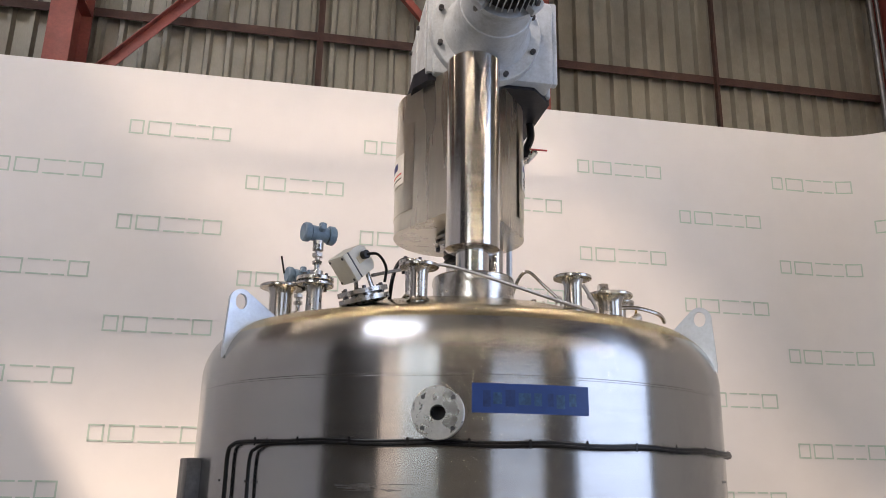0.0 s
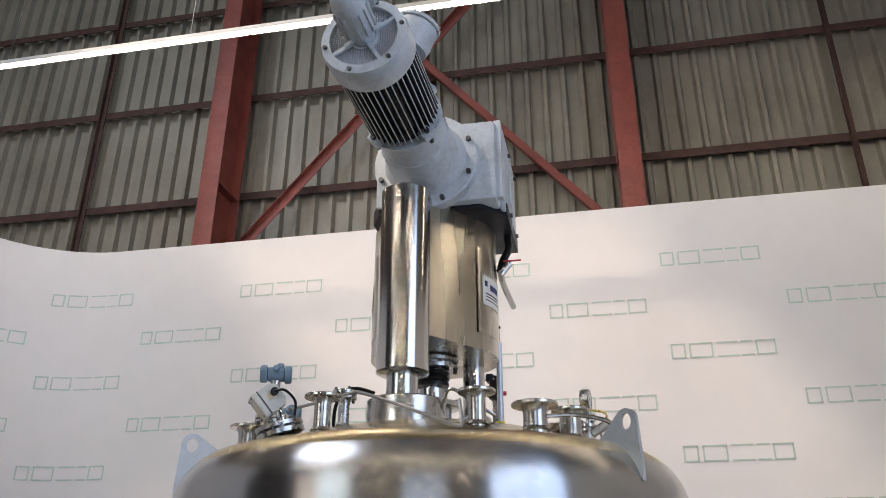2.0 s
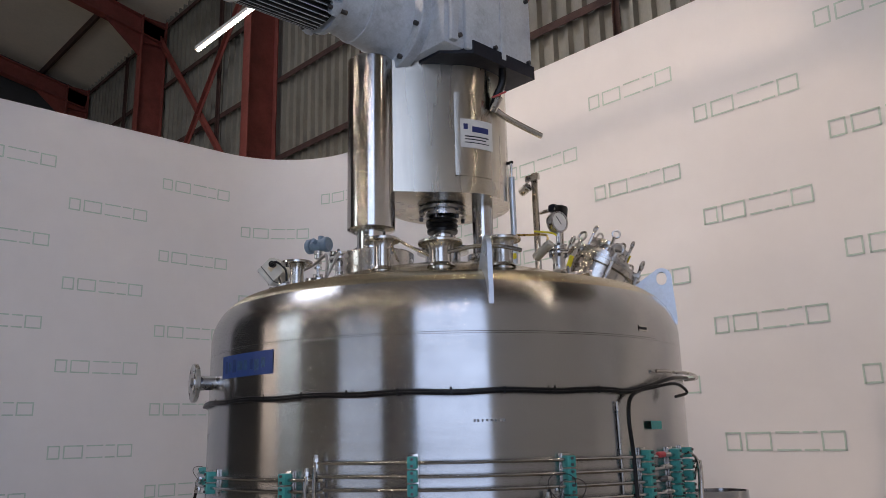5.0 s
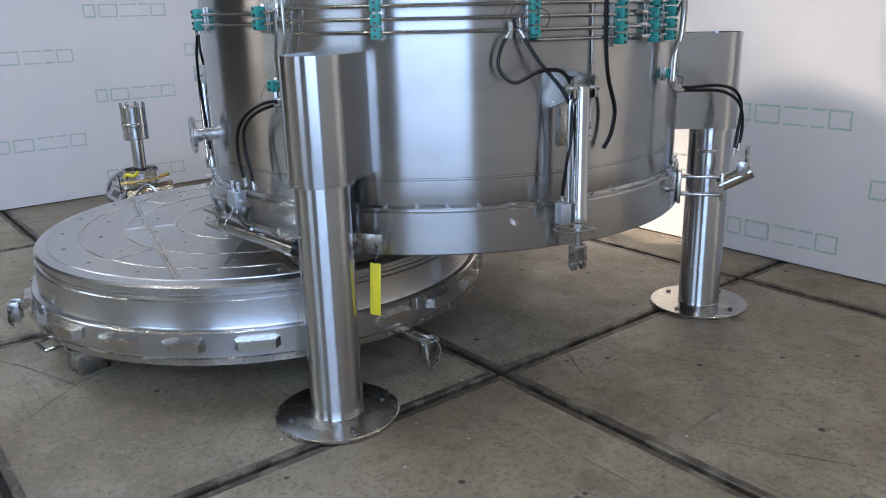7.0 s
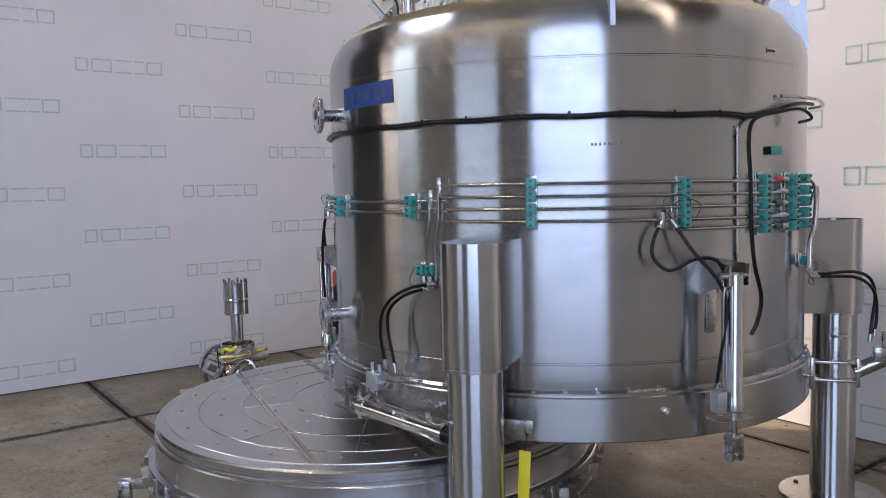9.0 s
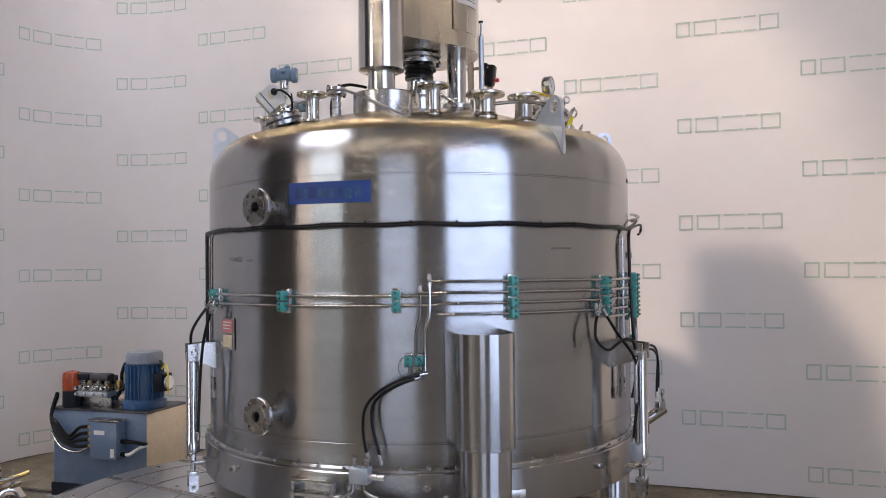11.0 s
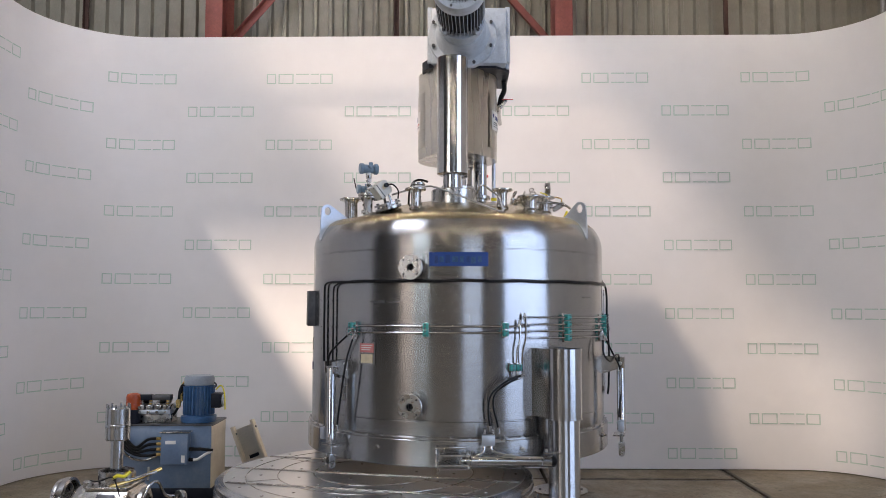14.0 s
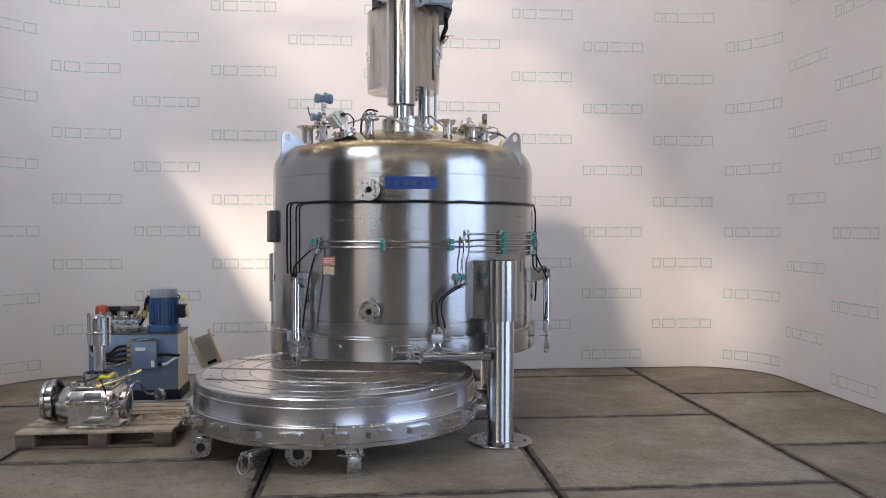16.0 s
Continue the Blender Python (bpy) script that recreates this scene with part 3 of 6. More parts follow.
def frame_on(az, r, z):
    """A frame on the shell: x along the shell, y up, z outwards."""
    return T3(*on(az, r, z)) @ rot(az + 90, "Z") @ rot(90, "X")


vessel = thing("vessel", VESSEL, "large brushed stainless steel mixing vessel with domed head on tubular legs", "vessel")
TAN, APEX = 2.255, 2.683


def dome_z(r):
    """Height of the domed head at radius r."""
    Rc, k = 2.446, 0.2446
    sinb = (CR - k) / (Rc - k)
    if r <= Rc * sinb:
        return APEX - Rc + math.sqrt(Rc * Rc - r * r)
    return TAN + math.sqrt(max(0.0, k * k - (r - (CR - k)) ** 2))


prof = [(1.10, 0.70), (1.19, 0.70), (1.20, 0.80), (CR, 0.862), (CR, 0.972), (CR - 0.004, 0.975), (CR - 0.004, 0.981), (CR, 0.984)]
prof += [(CR, z) for z in (1.3, 1.6, 1.9, 2.188)] + [(CR - 0.002, 2.19), (CR - 0.002, 2.196), (CR, 2.198)]


def rolled(bm, size):
    """Gives rolled plate its slight waves round the axis."""
    for v in bm.verts:
        a = math.atan2(v.co.y, v.co.x)
        k = 1 + size * (0.6 * math.sin(13 * a + 0.7) + 0.45 * math.sin(22 * a + 2.1) + 0.25 * math.sin(37 * a))
        v.co.x, v.co.y = v.co.x * k, v.co.y * k
    return bm


part("shell", rolled(lathe(B(), prof, 288), 0.0009), STEEL, vessel)
part("knuckle", rolled(lathe(B(), [(CR, 2.198)] + [(r, dome_z(r)) for r in (1.2225, 1.218, 1.21, 1.198, 1.18, 1.165)], 288), 0.0008), STEEL, vessel)
hp = [(r, dome_z(r)) for r in (1.165, 1.15, 1.135, 1.10, 1.06, 1.0, 0.9, 0.78, 0.65, 0.5, 0.35, 0.2, 0.1)] + [(0, APEX)]
part("head", rolled(lathe(B(), hp, 192), 0.0005), DOME, vessel, "polished domed head with warm reflections tinted into its colour")
fl = [(1.13, 0.665), (1.245, 0.665), (1.251, 0.671), (1.251, 0.845), (1.246, 0.85), (1.238, 0.85), (1.238, 0.862), (1.224, 0.872)]
part("bottom_flange", rolled(lathe(B(), fl, 288), -0.0004), STEEL, vessel)
part("inner_bottom", lathe(B(), [(1.13, 0.665), (1.13, 0.9), (0, 0.95)], 64), SATIN, vessel)

# legs with their sleeves
LEGS_AT = [(-58.3, 1.416), (45.4, 1.425), (150.0, 1.42)]


def sleeve(az, d):
    """A deep tube round the leg, joined to the shell by two flat cheeks."""
    bm, r, t = B(), 0.128, 0.008
    L = d - 1.19
    outer = [(-L, r), (0, r)] + [(r * math.sin(radians(a)), r * math.cos(radians(a))) for a in range(10, 180, 10)] + [(0, -r), (-L, -r)]
    inner = [(x * (r - t) / r if x > 0 else x, y * (r - t) / r) for x, y in outer]
    m = rot(az, "Z") @ T3(d, 0, 0)
    for z0, z1, poly in ((1.008, 1.487, outer),):
        lo, hi = [bm.verts.new(m @ Vector((x, y, z0))) for x, y in outer], [bm.verts.new(m @ Vector((x, y, z1))) for x, y in outer]
        li, hi2 = [bm.verts.new(m @ Vector((x, y, z0))) for x, y in inner], [bm.verts.new(m @ Vector((x, y, z1))) for x, y in inner]
        for i in range(len(outer) - 1):
            for q in ((lo[i], lo[i + 1], hi[i + 1], hi[i]), (hi[i], hi[i + 1], hi2[i + 1], hi2[i]), (hi2[i], hi2[i + 1], li[i + 1], li[i]), (li[i], li[i + 1], lo[i + 1], lo[i])):
                bm.faces.new(q)
    lathe(bm, [(0.118, 1.0), (0.131, 1.0), (0.131, 1.012), (0.118, 1.012), (0.118, 1.0)], 32, m)
    boxz(bm, -L, 0.0, -0.12, 0.12, 1.02, 1.03, m), boxz(bm, -L, 0.02, -0.12, 0.12, 1.44, 1.452, m)
    return part("leg_sleeve", bm, LEGS, vessel)


for az, d in LEGS_AT:
    sleeve(az, d)


def support_leg(az, d):
    p = VESSEL @ (rot(az, "Z") @ Vector((d, 0, 0)))
    t = thing("support_leg", T3(p.x, p.y, 0) @ rot(az, "Z"), "tubular stainless steel support leg with round floor plate", "leg", "vessel legs")
    part("tube", lathe(B(), [(0, 0.018), (0.111, 0.018), (0.113, 0.024), (0.110, 0.032), (0.110, 1.44), (0, 1.44)], 48), LEGS, t)
    bm = lathe(B(), [(0, 0.002), (0.258, 0.002), (0.262, 0.006), (0.262, 0.016), (0.258, 0.02), (0, 0.02)], 64)
    plate = part("base_plate", bm, SATIN, t)
    for a in (45, 135, 225, 315):
        part("bolt_head", cyl(B(), 0.013, 0.02, 0.028, 6, T3(*on(a, 0.2, 0))), DARKSTEEL, plate)
    return t


for az, d in LEGS_AT:
    support_leg(az, d)

# the bottom cover lying on the floor
LIDX, LIDY = 0.812, 3.53
lid = thing("bottom_cover", T3(LIDX, LIDY, 0) @ rot(-12.0, "Z"), "round stainless steel bottom cover lowered onto the floor beneath the vessel", "cover")
lp = [(0, 0.19), (1.17, 0.19), (1.20, 0.20), (1.20, 0.345), (1.195, 0.352), (1.168, 0.352), (1.165, 0.36), (1.165, 0.475), (1.160, 0.482), (1.160, 0.495), (1.150, 0.50), (1.150, 0.512), (1.158, 0.518), (1.158, 0.535), (1.148, 0.545), (1.10, 0.552)]
part("rim", rolled(lathe(B(), lp, 192), 0.0004), LIDSTEEL, lid)
part("top_sheet", lathe(B(), [(1.10, 0.552), (1.098, 0.556), (0, 0.556)], 96), LIDTOP, lid)

# the drive on top
AX, AY = CX, CY
PX, PY = 1.371, 3.894
drive = thing("agitator_drive", T3(AX, AY, 0), "agitator drive with steel housing and grey gear motor above the vessel", "drive")
bm = B()
hx, hy, hr, pr = 0.0, 0.06, 0.345, 0.126
dx, dy = PX - AX, PY - AY
poly = []
base = math.atan2(dy - hy, dx - hx)
L = math.hypot(dx - hx, dy - hy)
off = math.acos((hr - pr) / L)
n = 40
a0, a1 = base + off, base + 2 * math.pi - off
ring = [(hx + hr * math.cos(a0 + (a1 - a0) * k / n), hy + hr * math.sin(a0 + (a1 - a0) * k / n)) for k in range(n + 1)]
ring += [(dx + 0.075 * math.cos(base - off), dy + 0.03 + 0.075 * math.sin(base - off)), (dx + 0.075 * math.cos(base + off), dy + 0.03 + 0.075 * math.sin(base + off))]
prism(bm, ring, 3.05, 3.80)
part("housing", bm, HOUSING, drive, "satin sheet steel housing")
part("mast_tube", lathe(B(), [(0, 2.84), (pr - 0.02, 2.84), (pr, 2.85), (pr, 3.799), (pr - 0.006, 3.806), (0, 3.806)], 48, T3(dx, dy, 0)), MASTM, drive, "polished upright tube")
part("mast_foot", lathe(B(), [(0.0, 2.60), (0.075, 2.60), (0.075, 2.86), (0, 2.86)], 40, T3(dx, dy, 0)), POLISH, drive)
# gear unit
gx, gz = 1.452 - AX, 4.035
bm = B()
boxz(bm, gx - 0.265, gx + 0.375, 4.02 - AY, 4.73 - AY, 3.80, 4.29, bevel=0.03)
part("gearbox", bm, PAINT, drive, "grey painted gearbox")
M = T3(gx, 3.97 - AY, gz) @ rot(-1.7, "Z") @ rot(90, "X")
part("gear_flange", lathe(B(), [(0, -0.06), (0.285, -0.06), (0.285, 0.0), (0.28, 0.005), (0.225, 0.01), (0.20, 0.06), (0.165, 0.33), (0.165, 0.40), (0.19, 0.405), (0.19, 0.435), (0, 0.435)], 64, M), PAINT, drive)
motor = part("motor_body", lathe(B(), [(0, 0.43), (0.145, 0.43), (0.145, 0.95), (0, 0.95)], 48, M), MOTORDARK, drive, "finned grey motor body")
fin = None
for k in range(40):
    mm = M @ rot(360 * k / 40, "Z") @ T3(0.162, 0, 0.70)
    if fin is None:
        bm = box(B(), 0.044, 0.0055, 0.47, I4, 0.0015)
        for f in bm.faces:
            f.material_index = 1 if f.calc_center_median().x > 0.0195 else 0
        fin = part("cooling_fin", bm, (FINS, PAINT), motor, at=mm)
    else:
        repeat(fin, mm)
cowl = part("fan_cowl", lathe(B(), [(0.178, 0.90), (0.192, 0.92), (0.195, 1.02), (0.188, 1.05), (0.150, 1.055), (0.148, 1.03), (0.148, 0.97), (0, 0.97)], 64, M), PAINT, drive, "grey fan cowl with guard")
part("cowl_dark", cyl(B(), 0.147, 0.968, 0.975, 40, M), DARKPAINT, cowl)
for k in range(4):
    part("guard_spoke", box(B(), 0.15, 0.018, 0.012, M @ rot(90 * k + 30, "Z") @ T3(0.075, 0, 1.045), 0.003), PAINT, cowl)
bm = B()
for k in range(-13, 14):
    c = 0.0105 * k
    far, near = math.sqrt(max(0.0, 0.147 ** 2 - c * c)), math.sqrt(max(0.0, 0.056 ** 2 - c * c))
    for lo, hi in ((-far, -near), (near, far)):
        boxz(bm, lo, hi, c - 0.0019, c + 0.0019, 1.030, 1.033, M), boxz(bm, c - 0.0019, c + 0.0019, lo, hi, 1.033, 1.036, M)
part("guard_mesh", bm, PAINT, cowl, "wire mesh fan guard")
part("guard_ring", tube(B(), 0.054, 0.062, 1.026, 1.046, 40, M), PAINT, cowl)
for k in range(6):
    part("cowl_screw", cyl(B(), 0.010, 1.05, 1.062, 6, M @ rot(60 * k + 12, "Z") @ T3(0.171, 0, 0)), DARKSTEEL, cowl)
bk = part("brake_motor", lathe(B(), [(0, 0.97), (0.050, 0.97), (0.050, 1.09), (0.066, 1.10), (0.068, 1.25), (0.060, 1.30), (0.045, 1.32), (0, 1.325)], 32, M), PAINT, drive, "small pilot motor on the fan guard")
for k in range(14):
    part("rib", box(B(), 0.016, 0.005, 0.13, M @ rot(360 * k / 14, "Z") @ T3(0.068, 0, 1.17), 0.001), PAINT, bk)
for k in range(19):
    a, q = 2.4 * k, 0.0075 * math.sqrt(k)
    part("vent_hole", cyl(B(), 0.0028, 1.3235, 1.3262, 6, M @ T3(q * math.cos(a), q * math.sin(a), 0)), INK, bk)
for k in range(4):
    part("mount_lug", box(B(), 0.05, 0.022, 0.014, M @ rot(90 * k + 30, "Z") @ T3(0.066, 0, 1.052), 0.004), PAINT, bk)
PB = M @ rot(72, "Z")
part("cable_box", lathe(B(), [(0, 0.05), (0.034, 0.05), (0.034, 0.085), (0.050, 0.095), (0.052, 0.13), (0.060, 0.132), (0.060, 0.142), (0.052, 0.15), (0, 0.152)], 28, PB @ T3(0, 0, 1.155) @ rot(90, "Y")), PAINT, bk)
for k in range(6):
    part("box_screw", cyl(B(), 0.005, 0.13, 0.148, 6, PB @ T3(0, 0, 1.155) @ rot(90, "Y") @ rot(60 * k, "Z") @ T3(0.056, 0, 0)), CAST, bk)
part("cable_gland", cyl(B(), 0.012, 0.0, 0.05, 8, PB @ T3(0.115, 0.045, 1.155) @ rot(-90, "X"), 0.002), CAST, bk)
# round terminal box on the motor's shoulder
TB = T3(gx - 0.03, 3.31 - AY, gz) @ rot(22, "Y") @ Matrix.Scale(1.09, 4)
tb = part("terminal_box", lathe(B(), [(0, 0.13), (0.055, 0.13), (0.055, 0.20), (0.085, 0.215), (0.092, 0.25), (0.092, 0.33), (0.088, 0.335), (0.10, 0.338), (0.10, 0.352), (0.09, 0.36), (0, 0.362)], 40, TB), PAINT, drive, "round terminal box")
for k in range(8):
    part("box_screw", cyl(B(), 0.007, 0.335, 0.362, 6, TB @ rot(45 * k, "Z") @ T3(0.094, 0, 0)), CAST, tb)
for k in range(8):
    part("flange_bolt", cyl(B(), 0.014, -0.01, 0.028, 6, M @ rot(45 * k + 22, "Z") @ T3(0.258, 0, 0)), DARKSTEEL, drive)
for k in range(4):
    mm = M @ rot(90 * k + 45, "Z")
    part("motor_foot", box(B(), 0.06, 0.075, 0.05, mm @ T3(0.178, 0, 0.455), 0.010), PAINT, drive)
    part("motor_bolt", cyl(B(), 0.013, 0.39, 0.50, 6, mm @ T3(0.188, 0, 0)), DARKSTEEL, drive)
for a in (20, 200):
    mm = M @ rot(a, "Z") @ T3(0.172, 0, 0.10) @ rot(84, "Y")
    op = part("oil_port", box(B(), 0.075, 0.06, 0.024, mm, 0.006), PAINT, drive)
    part("oil_plug", cyl(B(), 0.017, 0.010, 0.022, 6, mm), DARKSTEEL, op)
part("cone_ring", lathe(B(), [(0.176, 0.225), (0.184, 0.23), (0.182, 0.245), (0.174, 0.25)], 56, M), PAINT, drive)
part("foot_eye", tube(B(), 0.012, 0.024, -0.007, 0.007, 18, M @ T3(0.06, 0.19, 0.56) @ rot(90, "Y")), PAINT, drive)
# housing details
part("access_panel", lathe(B(), [(hr - 0.001, 3.14), (hr + 0.0025, 3.142), (hr + 0.0025, 3.618), (hr - 0.001, 3.62)], 24, T3(hx, hy, 0), -38, 24), HOUSING, drive, "flat access panel on the housing")
part("access_panel", lathe(B(), [(hr - 0.001, 3.14), (hr + 0.0025, 3.142), (hr + 0.0025, 3.618), (hr - 0.001, 3.62)], 24, T3(hx, hy, 0), 158, 216), HOUSING, drive)
st = part("maker_label", lathe(B(), [(hr + 0.005, 3.30), (hr + 0.007, 3.30), (hr + 0.007, 3.465), (hr + 0.005, 3.465)], 16, T3(hx, hy, 0), -33, 0), PAPER, drive, "white maker's label with navy print")
for z0, z1, a0, a1, mt in ((3.392, 3.425, -22, -5, NAVYINK), (3.405, 3.437, -30, -26, NAVYINK), (3.362, 3.369, -29, -5, INK), (3.346, 3.352, -29, -8, INK), (3.328, 3.333, -29, -5, INK)):
    part("print_bar", lathe(B(), [(hr + 0.007, z0), (hr + 0.0078, z0), (hr + 0.0078, z1), (hr + 0.007, z1)], 8, T3(hx, hy, 0), a0, a1), mt, st)
st = part("maker_label", lathe(B(), [(hr + 0.005, 3.30), (hr + 0.007, 3.30), (hr + 0.007, 3.465), (hr + 0.005, 3.465)], 16, T3(hx, hy, 0), 172, 204), PAPER, drive)
for z0, z1, a0, a1, mt in ((3.392, 3.43, 176, 192, NAVYINK), (3.355, 3.364, 176, 200, REDTAG), (3.33, 3.337, 176, 200, INK)):
    part("print_bar", lathe(B(), [(hr + 0.007, z0), (hr + 0.0078, z0), (hr + 0.0078, z1), (hr + 0.007, z1)], 8, T3(hx, hy, 0), a0, a1), mt, st)
# support column behind and shaft with coupling below the housing
part("rear_support", cyl(B(), 0.058, 2.55, 3.06, 32, T3(hx + 0.20, hy + 0.06, 0)), POLISH, drive)
part("support_collar", lathe(B(), [(0.05, 2.72), (0.085, 2.72), (0.09, 2.725), (0.09, 2.75), (0.085, 2.755), (0.05, 2.755)], 32, T3(hx + 0.20, hy + 0.06, 0)), CAST, drive)
part("shaft", cyl(B(), 0.05, 2.85, 3.06, 32), POLISH, drive)
part("seal_bellows", lathe(B(), [(0.05, 2.90), (0.085, 2.90), (0.088, 2.915), (0.08, 2.925), (0.09, 2.94), (0.08, 2.955), (0.09, 2.97), (0.07, 2.98), (0.05, 2.98)], 36), RUBBER, drive)
cp = part("coupling_flange", lathe(B(), [(0.05, 2.985), (0.135, 2.985), (0.135, 3.005), (0.11, 3.008), (0.11, 3.02), (0.135, 3.022), (0.135, 3.04), (0.05, 3.04)], 40), CAST, drive)
for k in range(6):
    part("coupling_bolt", cyl(B(), 0.011, 2.965, 3.046, 6, rot(60 * k, "Z") @ T3(0.12, 0, 0)), DARKSTEEL, cp)
for k in range(8):
    part("seal_screw", cyl(B(), 0.008, 2.81, 2.828, 6, rot(45 * k, "Z") @ T3(0.125, 0, 0)), DARKSTEEL, drive)
part("gear_base", prism(B(), [(-0.28, -0.34), (0.28, -0.34), (0.405, -0.20), (0.405, 0.30), (-0.34, 0.30), (-0.34, -0.23)], 3.782, 3.86, T3(gx, hy - 0.02, 0)), DARKPAINT, drive, "dark torque base below the gearbox")
for s, ex in ((-1, 0.265), (1, 0.375)):
    part("gear_rib", boxz(B(), gx + s * (ex + 0.005) - 0.022, gx + s * (ex + 0.005) + 0.022, 4.05 - AY, 4.10 - AY, 3.82, 4.30, bevel=0.008), PAINT, drive)
    part("gear_cover", boxz(B(), gx + s * (ex + 0.01) - 0.014, gx + s * (ex + 0.01) + 0.014, 4.16 - AY, 4.70 - AY, 3.80, 4.31, bevel=0.01), PAINT, drive)
    part("gear_rib", boxz(B(), gx + s * (ex + 0.018) - 0.014, gx + s * (ex + 0.018) + 0.014, 4.43 - AY, 4.47 - AY, 3.82, 4.30, bevel=0.006), PAINT, drive)
    for yy, zz in ((4.13, 3.87), (4.13, 4.22), (4.38, 3.87), (4.38, 4.26), (4.66, 3.87), (4.66, 4.26)):
        part("gear_bolt", cyl(B(), 0.014, 0, 0.016, 6, T3(gx + s * (ex - 0.001 if yy < 4.3 else ex + 0.024), yy - AY, zz) @ rot(s * 90, "Y")), DARKSTEEL, drive)
part("oil_hose", sweep(B(), [(gx + 0.37, 4.47 - AY, 3.80), (gx + 0.375, 4.46 - AY, 3.70), (gx + 0.345, 4.44 - AY, 3.62), (gx + 0.33, 4.42 - AY, 3.55)], 0.022, 10, 6), RUBBER, drive)
part("drain_valve", cyl(B(), 0.02, 0, 0.09, 10, T3(gx + 0.33, 4.42 - AY, 3.53) @ rot(40, "Y"), 0.003), CAST, drive)
part("valve_lever", box(B(), 0.10, 0.014, 0.006, T3(gx + 0.40, 4.40 - AY, 3.60), 0.002), REDTAG, drive, "red valve lever")
part("drain_pipe", sweep(B(), [(gx + 0.33, 4.43 - AY, 3.55), (gx + 0.33, 4.55 - AY, 3.52), (gx + 0.355, 4.80 - AY, 3.475)], 0.018, 10, 4), POLISH, drive)
# gas strut, post and black switch box
t = thing("gas_strut", T3(1.738, 4.606, 2.60), "slim bluish gas strut beside the drive housing", "strut")
part("cylinder", cyl(B(), 0.017, 0.10, 0.60, 20, I4, 0.003), GALV, t)
part("rod", cyl(B(), 0.007, 0.60, 0.69, 12), POLISH, t)
part("arm", boxz(B(), -0.09, 0.012, -0.008, 0.008, 0.68, 0.694, bevel=0.002), RUBBER, t)
part("yellow_lever", box(B(), 0.05, 0.012, 0.03, T3(0.0, -0.02, 0.14), 0.003), YELLOW, t)
t = thing("sensor_post", T3(1.53, 5.06, 2.62), "flat steel post with a small sensor on top", "post")
part("bar", boxz(B(), -0.022, 0.022, -0.006, 0.006, 0, 0.755, bevel=0.002), SATIN, t)
part("sensor", cyl(B(), 0.028, -0.05, 0.02, 16, T3(-0.04, -0.03, 0.66) @ rot(70, "Y"), 0.004), CAST, t)
part("bracket", boxz(B(), -0.05, 0.05, -0.03, -0.008, 0.70, 0.74, bevel=0.002), SATIN, t)
t = thing("switch_box", T3(1.64, 5.15, 2.60), "black switch box with red knobs on a bracket", "switch box")
part("box", box(B(), 0.075, 0.08, 0.15, T3(0, 0, 0.48) @ rot(8, "Y"), 0.018), RUBBER, t)
part("box_head", box(B(), 0.05, 0.09, 0.05, T3(-0.03, 0, 0.54), 0.012), DARKPAINT, t)
part("arm", cyl(B(), 0.012, -0.16, 0.0, 12, T3(-0.0, -0.03, 0.53) @ rot(90, "Y")), CAST, t)
part("knob", cyl(B(), 0.014, 0, 0.03, 12, T3(0.04, -0.02, 0.44) @ rot(90, "Y"), 0.003), REDTAG, t)
part("stand", boxz(B(), -0.02, 0.02, -0.005, 0.005, 0, 0.42), SATIN, t)

# strip light over the back wall; two unseen rows are added to light the roof
for y, up in ((5.07, 4.55), (-0.6, 5.6), (-6.2, 6.7)):
    lamp = thing("strip_light", T3(0, y, 6.08), "long row of hanging fluorescent strip lights", "lamp", "strip lights")
    part("lamp_body", boxz(B(), -3.27, 7.4, -0.03, 0.03, 0.0, 0.04), LAMPBODY, lamp)
    x = -3.25
    while x < 7.4:
        part("fluorescent_tube", cyl(B(), 0.012, 0.0, 1.47, 12, T3(x, 0, -0.014) @ rot(90, "Y")), LAMP, lamp)
        x += 1.5
    for x in (-2.5, -0.8, 0.9, 2.6, 4.3, 6.0):
        part("hanging_wire", cyl(B(), 0.004, 0.05, up, 6, T3(x, 0, 0)), DARKSTEEL, lamp)

# ---- fittings of the vessel ----


def holed(bm, outer, holes, t, m=I4, mi=0):
    """A plate of thickness t with the outline outer and round or other holes through it."""
    loops, edges = [], []
    for loop in [outer] + holes:
        vs = [bm.verts.new(m @ Vector((x, y, -t / 2))) for x, y in loop]
        loops.append(vs)
        edges += [bm.edges.new((vs[i], vs[(i + 1) % len(vs)])) for i in range(len(vs))]
    r = bmesh.ops.triangle_fill(bm, use_beauty=True, use_dissolve=False, edges=edges)
    faces = [g for g in r["geom"] if isinstance(g, bmesh.types.BMFace)]
    e = bmesh.ops.extrude_face_region(bm, geom=faces)
    up = (m.to_3x3() @ Vector((0, 0, t)))
    bmesh.ops.translate(bm, verts=[g for g in e["geom"] if isinstance(g, bmesh.types.BMVert)], vec=up)
    for f in faces:
        f.material_index = mi
    return bm


def circle(cx, cy, r, n=16):
    return [(cx + r * math.cos(2 * math.pi * k / n), cy + r * math.sin(2 * math.pi * k / n)) for k in range(n)]


